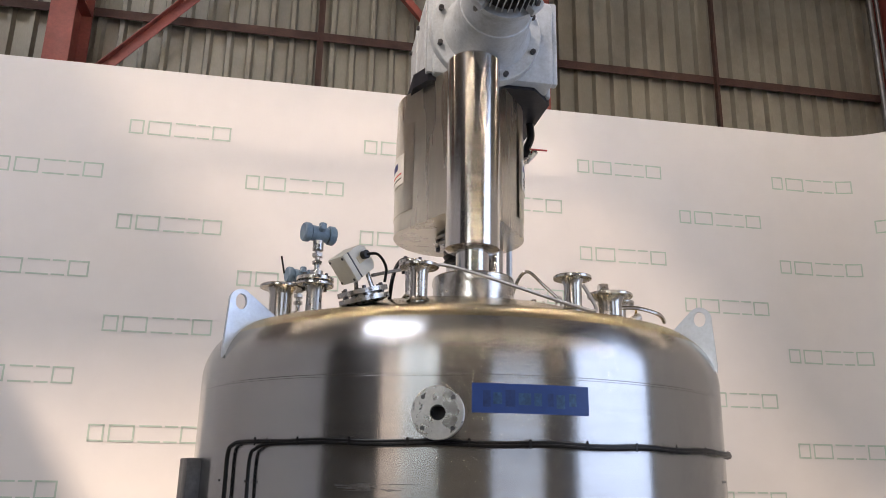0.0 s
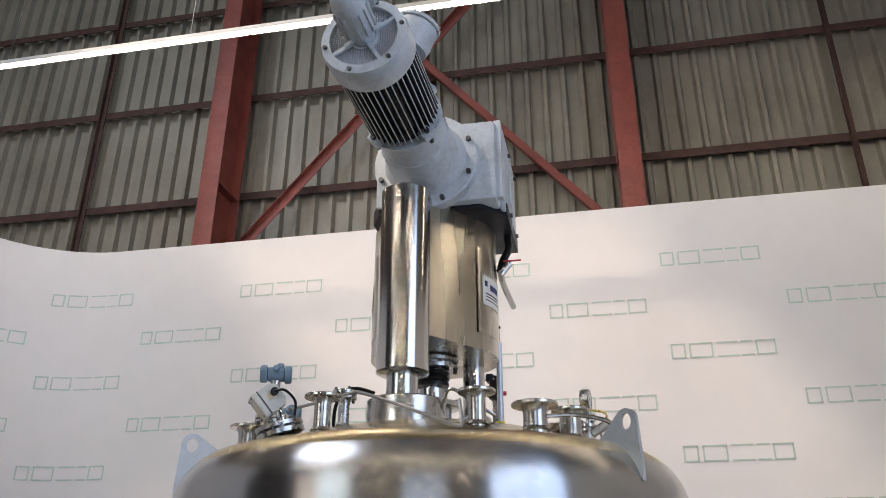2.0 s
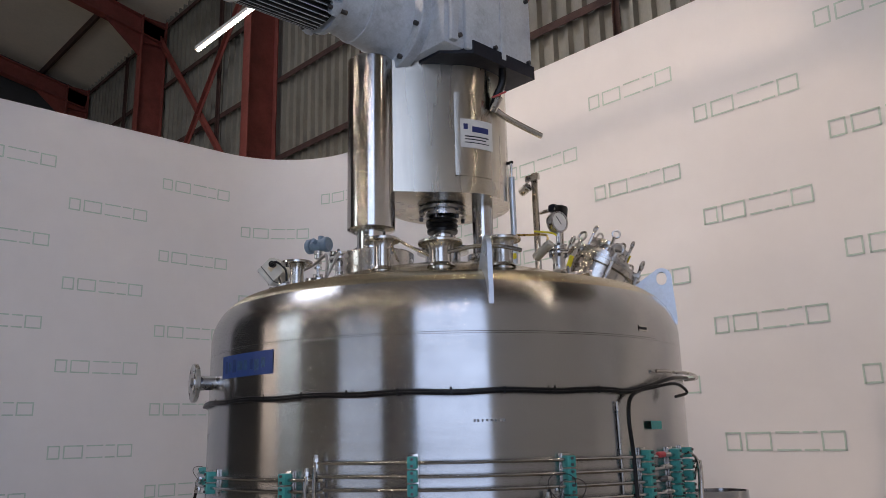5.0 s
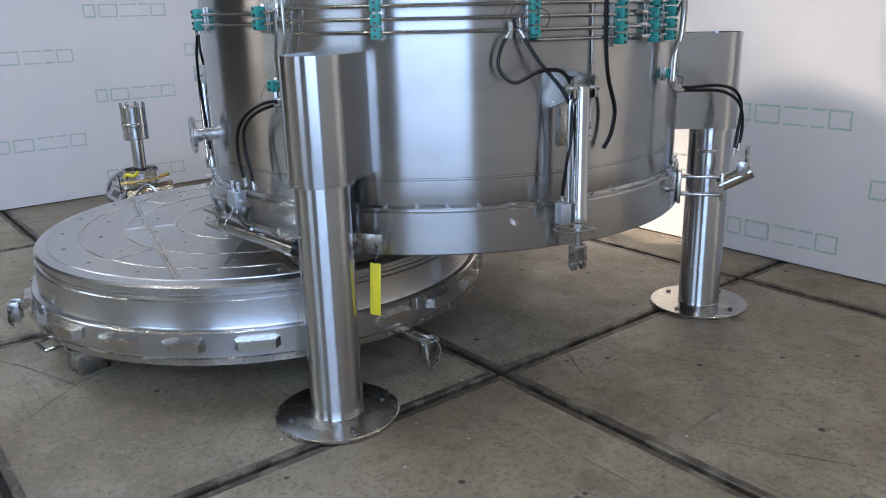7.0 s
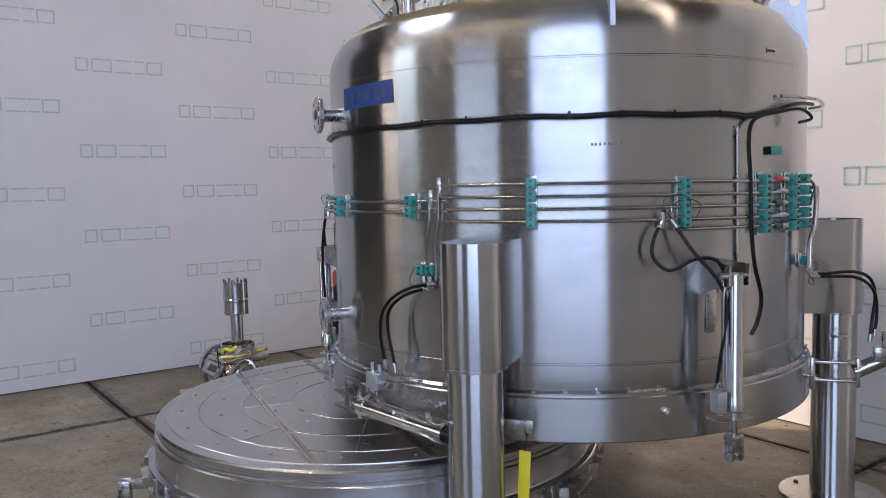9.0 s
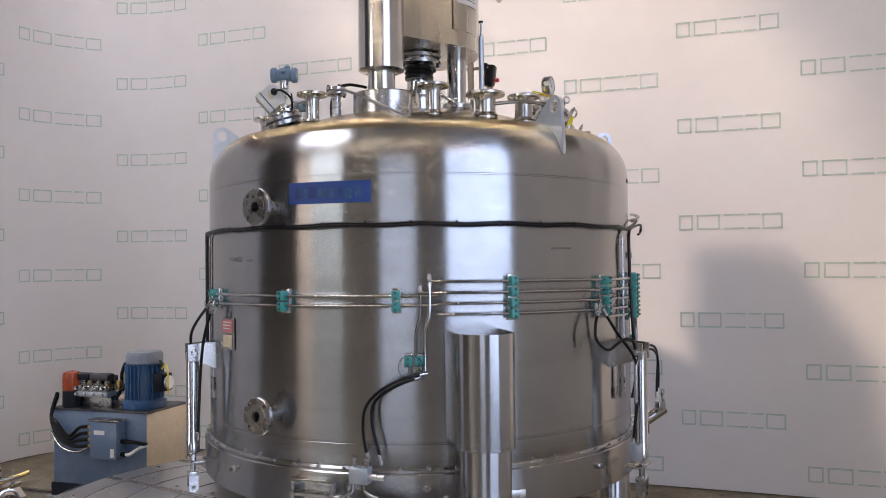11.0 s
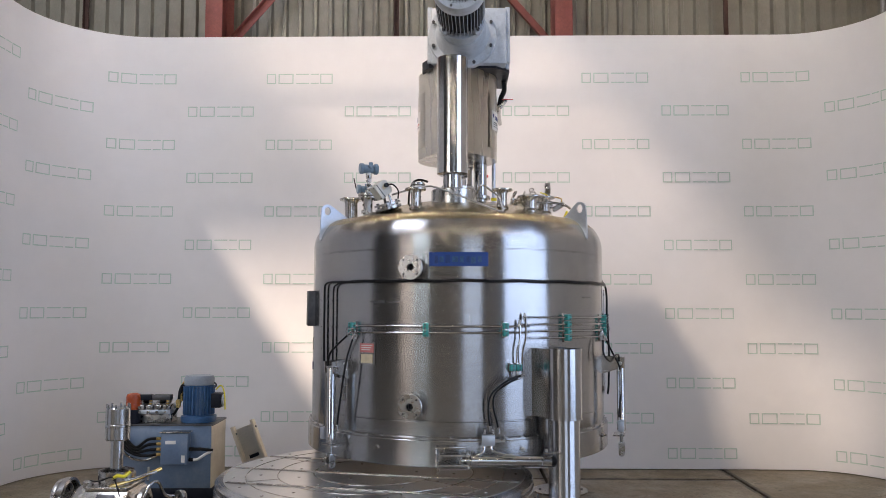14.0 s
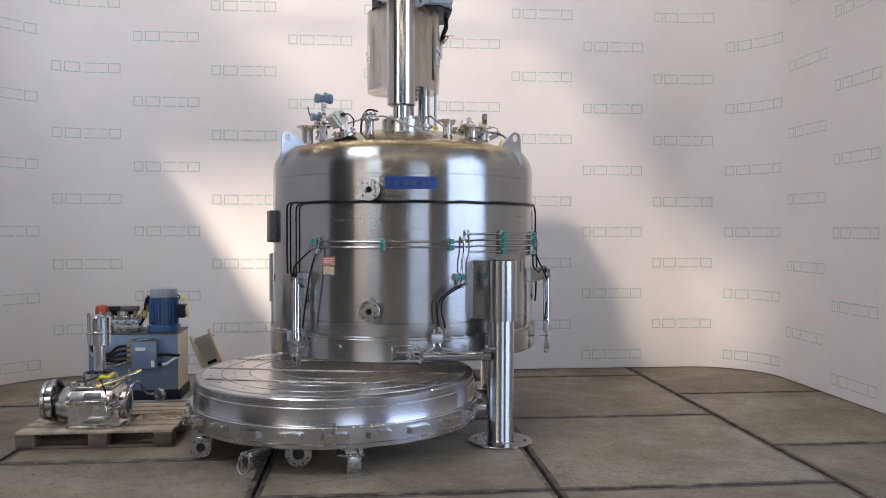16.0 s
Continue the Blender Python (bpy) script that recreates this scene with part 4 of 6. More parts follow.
def lug(az, inner=0.985):
    """A lifting lug: a radial plate with an eye, on the shoulder of the head."""
    out = [(1.2235, 2.305), (1.226, 2.34), (1.214, 2.555)] + [(1.165 + 0.05 * math.cos(a), 2.548 + 0.05 * math.sin(a)) for a in [radians(d) for d in range(0, 136, 15)]]
    out += [(inner, dome_z(inner) + 0.012), (inner + 0.04, dome_z(inner + 0.04) - 0.01), (1.10, dome_z(1.10) - 0.01), (1.16, dome_z(1.16) - 0.01), (1.20, dome_z(1.20) - 0.02)]
    m = rot(az, "Z") @ Matrix(((1, 0, 0, 0), (0, 0, -1, 0), (0, 1, 0, 0), (0, 0, 0, 1)))
    eye = [(1.165 + 0.026 * math.cos(a), 2.545 + 0.034 * math.sin(a)) for a in [2 * math.pi * k / 20 for k in range(20)]]
    return part("lifting_lug", holed(B(), out, [eye], 0.02, m), GALV, vessel, "bluish galvanised lifting lug")


for az, inner in ((-34.8, 1.02), (-154.0, 0.985), (28.0, 0.985)):
    lug(az, inner)


def flange_bm(m, rf, rt, L, t=0.02, holes=4, bore=True):
    """A pipe stub of length L along z with a drilled flange at its end."""
    bm = lathe(B(), [(rt, 0), (rt, L - t - 0.03), (rt * 1.12, L - t - 0.01), (rt * 1.25, L - t), (rf - 0.002, L - t), (rf, L - t + 0.002), (rf, L - 0.006), (rf - 0.003, L - 0.003), (rf * 0.62, L - 0.003), (rf * 0.62, L)]
               + ([(rt * 0.8, L), (rt * 0.8, L - 0.09), (0, L - 0.09)] if bore else [(0, L)]), 36, m)
    return bm


def flange_holes(parent, m, rf, L, holes, material=DARKSTEEL, proud=0.001):
    for k in range(holes):
        part("bolt_hole", cyl(B(), rf * 0.085, L - 0.006, L - 0.003 + proud, 10, m @ rot(360 * (k + 0.5) / holes, "Z") @ T3(rf * 0.8, 0, 0)), material, parent)


for z in (2.056, 1.086):
    m = T3(*on(-104.4, 1.21, z)) @ rot(-104.4, "Z") @ rot(90, "Y")
    nz = part("side_nozzle", flange_bm(m, 0.088, 0.032, 0.125, 0.022), CAST, vessel, "flanged side nozzle with open bore")
    flange_holes(nz, m, 0.088, 0.125, 4)
    part("bore", cyl(B(), 0.0255, 0.03, 0.06, 20, m), INK, nz)


def loc(x, y):
    """From the hall's plan to the vessel's own frame."""
    return x - CX, y - CY


def dome_nozzle(x, y, ztop, rf, rt, blind=False, tilt=None):
    lx, ly = loc(x, y)
    z0 = dome_z(math.hypot(lx, ly)) - 0.02
    m = T3(lx, ly, z0)
    L = ztop - z0
    bm = flange_bm(m, rf, rt, L, 0.018, 4, not blind)
    lathe(bm, [(rt, 0.012), (rt + 0.014, 0.016), (rt + 0.004, 0.03)], 24, m)
    nz = part("nozzle", bm, CAST if blind else SATIN, vessel, "steel nozzle with flange on the head")
    if blind:
        part("blind_flange", cyl(B(), rf, L + 0.003, L + 0.022, 28, m, 0.002), SATIN, nz)
        for k in range(4):
            part("bolt", cyl(B(), 0.008, L - 0.03, L + 0.034, 6, m @ rot(90 * k + 45, "Z") @ T3(rf * 0.8, 0, 0)), DARKSTEEL, nz)
    else:
        flange_holes(nz, m, rf, L, 4)
    return nz


dome_nozzle(0.524, 4.12, 2.685, 0.098, 0.052)
dome_nozzle(0.673, 4.049, 2.690, 0.085, 0.036, True)
dome_nozzle(1.088, 3.624, 2.697, 0.082, 0.036)
dome_nozzle(1.093, 3.895, 2.757, 0.058, 0.026, True)
dome_nozzle(1.760, 3.650, 2.695, 0.082, 0.038)
dome_nozzle(1.990, 3.802, 2.662, 0.102, 0.052)
dome_nozzle(2.129, 4.068, 2.690, 0.088, 0.048)
dome_nozzle(2.195, 4.400, 2.66, 0.045, 0.028, True)

# boss under the mast and seal under the housing
lx, ly = loc(1.385, 3.93)
part("mast_boss", lathe(B(), [(0.0, 2.58), (0.185, 2.58), (0.185, 2.715), (0.178, 2.722), (0.105, 2.722), (0.105, 2.735), (0, 2.735)], 48, T3(lx, ly, 0)), SATIN, vessel)
part("seal_seat", lathe(B(), [(0, 2.64), (0.10, 2.64), (0.10, 2.78), (0.145, 2.785), (0.145, 2.81), (0.075, 2.815), (0.075, 2.88), (0, 2.88)], 40), POLISH, vessel)

# blue sign, its worn print, placards and tags


def arc_plate(name, az0, az1, z0, z1, r, t, material, parent, label=""):
    n = max(2, int((az1 - az0) / 2))
    bm = B()
    lathe(bm, [(r, z0), (r + t, z0), (r + t, z1), (r, z1)], n, I4, az0, az1)
    return part(name, bm, material, parent, label)


sign = arc_plate("name_sign", -99.4, -79.7, 2.066, 2.166, CR, 0.003, BLUESIGN, vessel, "blue sign with worn unreadable print")
random.seed(4)
a = -97.6
while a < -82.5:
    w = random.uniform(0.9, 2.2)
    arc_plate("print_bar", a, a + w, 2.085 + random.uniform(0, 0.012), 2.147 - random.uniform(0, 0.015), CR + 0.003, 0.001, SIGNINK if random.random() < 0.6 else SIGNWORN, sign)
    a += w + random.uniform(0.4, 1.0)
pl = arc_plate("placard", -126.2, -118.9, 1.362, 1.521, CR, 0.004, SATIN, vessel, "steel placard with red and cream labels")
arc_plate("label", -125.5, -119.6, 1.447, 1.512, CR + 0.004, 0.002, PINKTAG, pl, "faded red warning label")
arc_plate("label", -125.0, -120.0, 1.372, 1.434, CR + 0.004, 0.002, CREAM, pl, "cream data label")
for k in range(3):
    arc_plate("print_bar", -124.8, -120.3 - k * 0.4, 1.495 - 0.016 * k, 1.501 - 0.016 * k, CR + 0.006, 0.001, PAPER, pl)
random.seed(11)
for k in range(9):
    a0, z0 = -122.0 + random.uniform(0, 4.5), 1.803 + 0.0028 * k
    arc_plate("smear", a0, a0 + random.uniform(5.0, 10.5), z0, z0 + 0.0019, CR, 0.0006, SMUDGE, vessel, "dark scuff on the brushed shell")
for k in range(8):
    a0 = -39.0 + 0.78 * k + random.uniform(0, 0.2)
    arc_plate("stencil_mark", a0, a0 + random.uniform(0.25, 0.5), 1.846 + random.uniform(0, 0.003), 1.857, CR, 0.0006, SMUDGE, vessel, "faint stamped mark")
arc_plate("type_plate", -0.2, 3.0, 2.222, 2.246, CR, 0.003, SATIN, vessel, "small stamped type plate")
for k in range(4):
    arc_plate("print_bar", 0.0 + 0.7 * k, 0.5 + 0.7 * k, 2.228, 2.240, CR + 0.003, 0.001, INK, vessel)
arc_plate("tag_plate", 0.2, 4.2, 1.804, 1.838, CR, 0.02, TEAL, vessel, "small teal tag block")
arc_plate("label", -165.8, -163.6, 1.43, 1.53, CR, 0.004, PAPER, vessel, "white side label")
arc_plate("label", -166.2, -163.4, 1.27, 1.33, CR, 0.004, NAVYINK, vessel, "dark blue side label")
m = frame_on(-166.5, CR + 0.02, 1.765)
part("junction_box", box(B(), 0.26, 0.285, 0.06, m, 0.006), DARKSTEEL, vessel, "dark flat junction box on the shell")

# clips and studs on the bottom flange
clip = None
for k in range(60):
    az = -176 + 6 * k
    mm = frame_on(az, 1.234, 0.868)
    if clip is None:
        bm = box(B(), 0.020, 0.009, 0.010, I4, 0.002)
        cyl(bm, 0.005, 0.004, 0.010, 8)
        clip = part("clip", bm, CAST, vessel, at=mm)
    else:
        repeat(clip, mm)
for az in (-117.1, -68.5, -25.5, 20, 75):
    m = frame_on(az, 1.25, 0.785)
    bm = cyl(B(), 0.016, 0, 0.012, 16, m, 0.002)
    cyl(bm, 0.009, 0.012, 0.035, 6, m)
    part("stud", bm, SATIN, vessel)

# black cable loom round the shell and down its sides
RL = CR + 0.016


def loom(name, pts, r, label, material=RUBBER, cat="cable", group="", k=5, n=8):
    bm = sweep(B(), [on(*p) for p in pts], r, n, k)
    o = part(name, bm, material, at=VESSEL)
    return tagged(o, label, cat, group)


ring = [(-147 + 3.8 * k, RL, 1.966 + 0.003 * math.sin(k * 1.3)) for k in range(38)]
loom("cable", [(-146.0, RL, 1.36), (-146.3, RL, 1.55), (-146.3, RL, 1.80), (-146.2, RL, 1.925), (-144.5, RL, 1.956), (-142, RL, 1.964)] + ring[3:] + [(0, RL + 0.01, 1.985), (8, RL + 0.03, 2.02), (18, RL + 0.03, 2.03)], 0.0085, "black cable running round the vessel shell", group="cables")
loom("cable", [(-139.6, RL, 1.37), (-139.5, RL, 1.70), (-139.5, RL, 1.90), (-138, RL, 1.94), (-135, RL, 1.955)] + [(a, RL + 0.005, z - 0.008) for a, r, z in ring[5:]] + [(-1, RL + 0.01, 1.97), (7, RL + 0.05, 1.995), (12, RL + 0.06, 1.96), (8, RL + 0.04, 1.94)], 0.007, "black cable running round the vessel shell", group="cables")
loom("cable", [(2, RL + 0.02, 1.985), (-3, RL + 0.01, 1.965), (-6.5, RL + 0.015, 1.93), (-7.6, RL + 0.02, 1.85), (-7.0, RL + 0.02, 1.70), (-7.2, RL + 0.03, 1.50), (-6.5, RL + 0.035, 1.35), (-4.6, RL + 0.035, 1.22), (-5.2, RL + 0.03, 1.12), (-6.6, RL + 0.02, 1.06)], 0.0088, "black hanging cable on the vessel shell", group="cables")
loom("conduit", [(-9.2, RL - 0.006, 1.92), (-9.0, RL - 0.006, 1.6), (-8.8, RL - 0.006, 1.1)], 0.005, "thin steel conduit on the vessel shell", CAST, "conduit")
loom("ring_rail", [(4, RL, 2.05), (8, RL + 0.03, 2.05), (16, RL + 0.06, 2.045), (28, RL + 0.05, 2.04), (34, RL, 2.04)], 0.008, "thin steel rail loop on the shell", SATIN, "rail")
for az in (-147.5, -139.5):
    for z in (1.45, 1.62, 1.82):
        arc_plate("cable_tie", az - 0.35, az + 0.35, z, z + 0.008, CR, 0.026, RUBBER, vessel)
for k in range(14):
    arc_plate("cable_tie", -138 + 9.5 * k, -137.6 + 9.5 * k, 1.95, 1.98, CR, 0.028, RUBBER, vessel)

# hydraulic tubes with teal clamps
RT = CR + 0.034


def tube_line(pts, k=4):
    return loom("hydraulic_pipe", pts, 0.0068, "thin stainless hydraulic pipe clamped round the shell", POLISH, "pipe", "hydraulic pipes", k)


def arc_pts(a0, a1, z0, z1):
    n = int((a1 - a0) / 4)
    return [(a0 + (a1 - a0) * k / n, RT, z0 + (z1 - z0) * k / n) for k in range(n + 1)]


for z, dz in ((1.641, 0.0), (1.594, 0.004)):
    tube_line(arc_pts(-128, -66, z, z + dz))
for i, z in enumerate((1.705, 1.655, 1.606, 1.557)):
    tube_line(arc_pts((-67.6, -69.5, -66, -66)[i], 14, z, z - 0.012))
tube_line(arc_pts(-24, 14, 1.512, 1.506))
for a, z in ((-67.6, 1.705), (-69.5, 1.655)):
    tube_line([(a, RT, z + 0.004), (a, RT + 0.012, z - 0.02), (a - 0.1, RT + 0.012, 1.55), (a - 0.9, RT + 0.006, 1.48), (a - 1.0, RT, 1.40), (a - 1.0, RT, 1.31)])
for a in (14, 15.2, 16.4):
    tube_line([(a, RT + 0.01, 1.70 - 0.05 * (a - 14)), (a + 2.2, RT + 0.035, 1.66), (a + 2.6, RT + 0.03, 1.50), (a + 1.0, RT + 0.02, 1.42), (a + 0.5, RT + 0.02, 1.30)])


def clamp(az, zc, rows, r=CR):
    """Stacked teal pipe clamps on a steel rail."""
    h = 0.05 * rows
    t = thing("pipe_clamp", VESSEL @ frame_on(az, r, zc), "teal plastic pipe clamp holding the hydraulic pipes", "clamp", "pipe clamps")
    part("rail", box(B(), 0.04, h + 0.012, 0.012, T3(0, 0, 0.006), 0.002), SATIN, t)
    for k in range(rows):
        y = (k - (rows - 1) / 2) * 0.05
        bm = box(B(), 0.038, 0.044, 0.042, T3(0, y, 0.034), 0.005)
        o = part("clamp_block", bm, TEAL, t)
        part("screw", cyl(B(), 0.006, 0.055, 0.062, 6, T3(0.0, y + 0.012, 0)), DARKSTEEL, o)
        part("screw", cyl(B(), 0.006, 0.055, 0.062, 6, T3(0.0, y - 0.012, 0)), DARKSTEEL, o)
    return t


for az, z, n in ((-128.2, 1.617, 2), (-100.2, 1.617, 2), (-74.4, 1.619, 2), (-49.7, 1.628, 4), (-21.9, 1.617, 4), (-2.8, 1.60, 5), (8.0, 1.598, 5), (15.0, 1.60, 5), (-69.8, 1.352, 1), (-72.0, 1.352, 1), (17.0, 1.33, 1)):
    clamp(az, z, n)


def fitting(az, r, z, d=(0, 0, -1), big=False):
    """A small threaded pipe joint."""
    m = axis_to(on(az, r, z), d)
    bm = cyl(B(), 0.011, -0.02, 0.02, 6, m, 0.002)
    cyl(bm, 0.008, -0.032, 0.032, 12, m)
    return tagged(part("pipe_fitting", bm, CAST, at=VESSEL), "small steel hydraulic pipe fitting", "fitting", "pipe fittings")


for az, r, z in ((-67.6, RT, 1.705), (-69.5, RT, 1.655), (-70.2, RT, 1.31), (-71.6, RT, 1.31), (-24.6, RT, 1.565), (-26.3, RT, 1.55), (-127.5, RT + 0.01, 1.60), (-126.0, RT + 0.01, 1.575), (16.8, RT + 0.02, 1.29)):
    fitting(az, r, z)
for k in range(5):
    o = fitting(3.5, RT, 1.70 - 0.05 * k, (0.06, 1, 0))
for k in range(3):
    m = axis_to(on(1.6, RT + 0.002, 1.70 - 0.098 * k), (0.03, 1, 0))
    bm = cyl(B(), 0.0125, -0.024, 0.024, 8, m, 0.003)
    tagged(part("check_valve", bm, REDTAG if k == 0 else DARKSTEEL, at=VESSEL), "small dark check valve on a hydraulic pipe", "valve", "check valves")

H = 0.0076


def hose(pts, r=H):
    o = loom("hydraulic_hose", pts, r, "black rubber hydraulic hose with crimped ends", RUBBER, "hose", "hydraulic hoses", 6, 10)
    for p, q in ((pts[0], pts[1]), (pts[-1], pts[-2])):
        a, b = on(*p), on(*q)
        bm = cyl(B(), r + 0.003, -0.012, 0.03, 12, axis_to(a, b - a), 0.002)
        e = part("crimp", bm, CAST, o)
    return o


# front pair, down to the swing cylinder
hose([(-68.6, RT + 0.02, 1.298), (-72.3, RT + 0.05, 1.287), (-76.8, RT + 0.06, 1.24), (-80.0, RT + 0.06, 1.165), (-80.7, RT + 0.06, 1.058), (-79.9, RT + 0.05, 0.93)])
hose([(-69.6, RT + 0.02, 1.285), (-74.5, RT + 0.05, 1.248), (-78.5, RT + 0.05, 1.179), (-79.0, RT + 0.05, 1.085), (-77.9, RT + 0.05, 0.983), (-77.4, RT + 0.05, 0.92)])
# right vertical cylinder
hose([(-26.8, RT + 0.02, 1.545), (-28.5, RT + 0.03, 1.48), (-28.8, RT + 0.04, 1.41), (-26.5, RT + 0.07, 1.36), (-22.5, RT + 0.09, 1.40), (-18.8, RT + 0.10, 1.395), (-17.0, RT + 0.10, 1.33), (-17.4, RT + 0.10, 1.28)])
hose([(-24.8, RT + 0.02, 1.545), (-22.0, RT + 0.06, 1.43), (-18.5, RT + 0.10, 1.32), (-17.0, RT + 0.11, 1.22), (-17.6, RT + 0.11, 1.08), (-18.2, RT + 0.10, 0.95), (-18.2, RT + 0.09, 0.88)])
# left vertical cylinder
hose([(-127.8, RT + 0.02, 1.59), (-132.0, RT + 0.06, 1.50), (-134.8, RT + 0.08, 1.43), (-135.6, RT + 0.08, 1.36), (-135.4, RT + 0.08, 1.30)])
hose([(-126.2, RT + 0.02, 1.57), (-127.8, RT + 0.05, 1.42), (-129.2, RT + 0.06, 1.25), (-130.6, RT + 0.06, 1.08), (-131.6, RT + 0.06, 0.95), (-131.8, RT + 0.06, 0.89)])
# over to the second leg
hose([(17.0, RT + 0.02, 1.27), (20.0, RT + 0.07, 1.265), (25.0, RT + 0.17, 1.265), (28.5, RT + 0.24, 1.23), (30.0, RT + 0.27, 1.15), (29.8, RT + 0.26, 1.03), (29.2, RT + 0.25, 0.93)])
hose([(17.4, RT + 0.03, 1.255), (21.0, RT + 0.09, 1.250), (25.6, RT + 0.19, 1.235), (29.2, RT + 0.26, 1.17), (30.4, RT + 0.28, 1.06), (30.0, RT + 0.27, 0.95)])
# thin wire loops of the tags
for az, z in ((-24.0, 1.60), (-22.0, 1.58), (17.2, 1.27), (-71.5, 1.33), (-127.0, 1.62)):
    pts = [Vector(on(az, RT + 0.02, z)) + (frame_on(az, 0, 0).to_3x3() @ Vector((0.055 * math.cos(a), 0.05 * math.sin(a), 0.02 * math.sin(2 * a)))) for a in [2 * math.pi * k / 12 for k in range(13)]]
    tagged(part("wire_loop", sweep(B(), pts, 0.0016, 5, 3), INK, at=VESSEL), "thin black wire tag loop", "wire", "wire loops")


def cylinder_unit(az, r, ztop, zbot):
    """A hydraulic clamp cylinder hung upright on a gusset bracket beside the shell."""
    t = thing("hydraulic_cylinder", VESSEL @ T3(*on(az, r, 0)) @ rot(az, "Z"), "upright stainless hydraulic cylinder on a gusset bracket beside the vessel", "cylinder", "hydraulic cylinders")
    part("barrel", lathe(B(), [(0, zbot + 0.19), (0.031, zbot + 0.19), (0.036, zbot + 0.195), (0.036, zbot + 0.25), (0.033, zbot + 0.255), (0.033, ztop - 0.02), (0.030, ztop - 0.01), (0, ztop - 0.01)], 32), POLISH, t)
    part("rod", cyl(B(), 0.014, zbot + 0.06, zbot + 0.2, 20), POLISH, t)
    part("guide_plate", box(B(), 0.09, 0.16, 0.008, T3(-0.02, 0, zbot + 0.155), 0.001), SATIN, t)
    cl = part("clevis", box(B(), 0.05, 0.06, 0.022, T3(0, 0, zbot + 0.085), 0.003), CAST, t)
    mm = Matrix(((1, 0, 0, 0), (0, 0, 1, 0), (0, 1, 0, 0), (0, 0, 0, 1)))
    for s in (-1, 1):
        outl = [(-0.024, 0.08), (0.024, 0.08), (0.024, 0.01)] + [(0.024 * math.cos(a), 0.01 - 0.024 * math.sin(a)) for a in [radians(d) for d in range(20, 180, 20)]] + [(-0.024, 0.01)]
        bm = holed(B(), outl, [circle(0, 0.015, 0.011, 12)], 0.014, T3(0, s * 0.022, zbot) @ mm)
        part("clevis_cheek", bm, CAST, t)
        g = [(0.03, ztop + 0.03), (0.028, ztop - 0.05), (-0.02, ztop - 0.06), (-(r - CR), ztop - 0.10), (-(r - CR), ztop + 0.04)]
        part("gusset", prism(B(), g, -0.005, 0.005, T3(0, s * 0.047, 0) @ mm), SATIN, t)
    part("back_plate", boxz(B(), -(r - CR) + 0.002, -(r - CR) + 0.012, -0.022, 0.022, ztop - 0.26, ztop + 0.02, bevel=0.002), CAST, t)
    part("pivot_pin", cyl(B(), 0.014, -0.075, 0.075, 16, T3(0.0, 0, ztop - 0.015) @ rot(90, "X"), 0.003), CAST, t)
    part("valve_block", box(B(), 0.05, 0.045, 0.085, T3(0.0, -0.075, zbot + 0.235), 0.004), GALV, t, "bluish metal valve block")
    part("feed_tube", sweep(B(), [(0.0, -0.055, zbot + 0.27), (0.0, -0.055, ztop - 0.1), (0.0, -0.045, ztop - 0.06)], 0.007, 8, 3), POLISH, t)
    part("end_nut", cyl(B(), 0.016, 0, 0.02, 6, T3(0, 0, zbot + 0.162)), CAST, t)
    return t


cylinder_unit(-15.3, 1.365, 1.345, 0.605)
cylinder_unit(-134.0, 1.335, 1.345, 0.615)

# swing cylinder at the front, lying along the flange to the first leg
A, Bp = Vector((1.50, 3.035, 0.735)), Vector((2.085, 3.105, 0.722))
t = thing("swing_cylinder", T3(*A), "horizontal hydraulic swing cylinder between the vessel flange and a leg", "cylinder", "hydraulic cylinders")
m = axis_to((0, 0, 0), Bp - A)
L = (Bp - A).length
part("barrel", lathe(B(), [(0, 0.0), (0.040, 0.0), (0.044, 0.005), (0.044, 0.05), (0.040, 0.055), (0.040, L - 0.1), (0.044, L - 0.095), (0.044, L - 0.03), (0, L - 0.03)], 32, m), POLISH, t)
part("end_cap", cyl(B(), 0.034, L - 0.03, L + 0.02, 24, m), RUBBER, t)
part("rod", cyl(B(), 0.013, -0.06, 0.0, 16, m), POLISH, t)
for z in (-0.048, 0.076):
    part("seat_frame", boxz(B(), -0.24, -0.03, 0.045, 0.088, z - 0.007, z + 0.007, bevel=0.002), SATIN, t)
for x in (-0.233, -0.037):
    part("seat_frame", boxz(B(), x - 0.007, x + 0.007, 0.045, 0.088, -0.041, 0.069, bevel=0.002), SATIN, t)
for s in (-1, 1):
    g = [(-0.205, -0.022), (-0.205, 0.044), (-0.06, 0.044), (0.012, 0.018), (0.012, -0.018), (-0.06, -0.022)]
    part("fork_arm", prism(B(), g, s * 0.034 - 0.006, s * 0.034 + 0.006), SATIN, t)
part("fork_web", boxz(B(), -0.072, -0.058, -0.020, 0.042, -0.027, 0.027, bevel=0.002), SATIN, t)
part("leg_plate", boxz(B(), L - 0.09, L + 0.03, -0.03, 0.03, 0.052, 0.062, bevel=0.004), SATIN, t)
part("plate_pin", cyl(B(), 0.010, 0.048, 0.078, 10, T3(L - 0.07, 0, 0)), CAST, t)
part("pin", cyl(B(), 0.012, -0.06, 0.06, 12, T3(-0.01, 0, 0)), CAST, t)
part("valve_block", boxz(B(), 0.08, 0.17, -0.02, 0.03, 0.10, 0.17, bevel=0.004), GALV, t, "bluish metal valve block")
part("valve_stem", cyl(B(), 0.014, 0, 0.07, 12, T3(0.17, 0.005, 0.13) @ rot(90, "Y")), CAST, t)
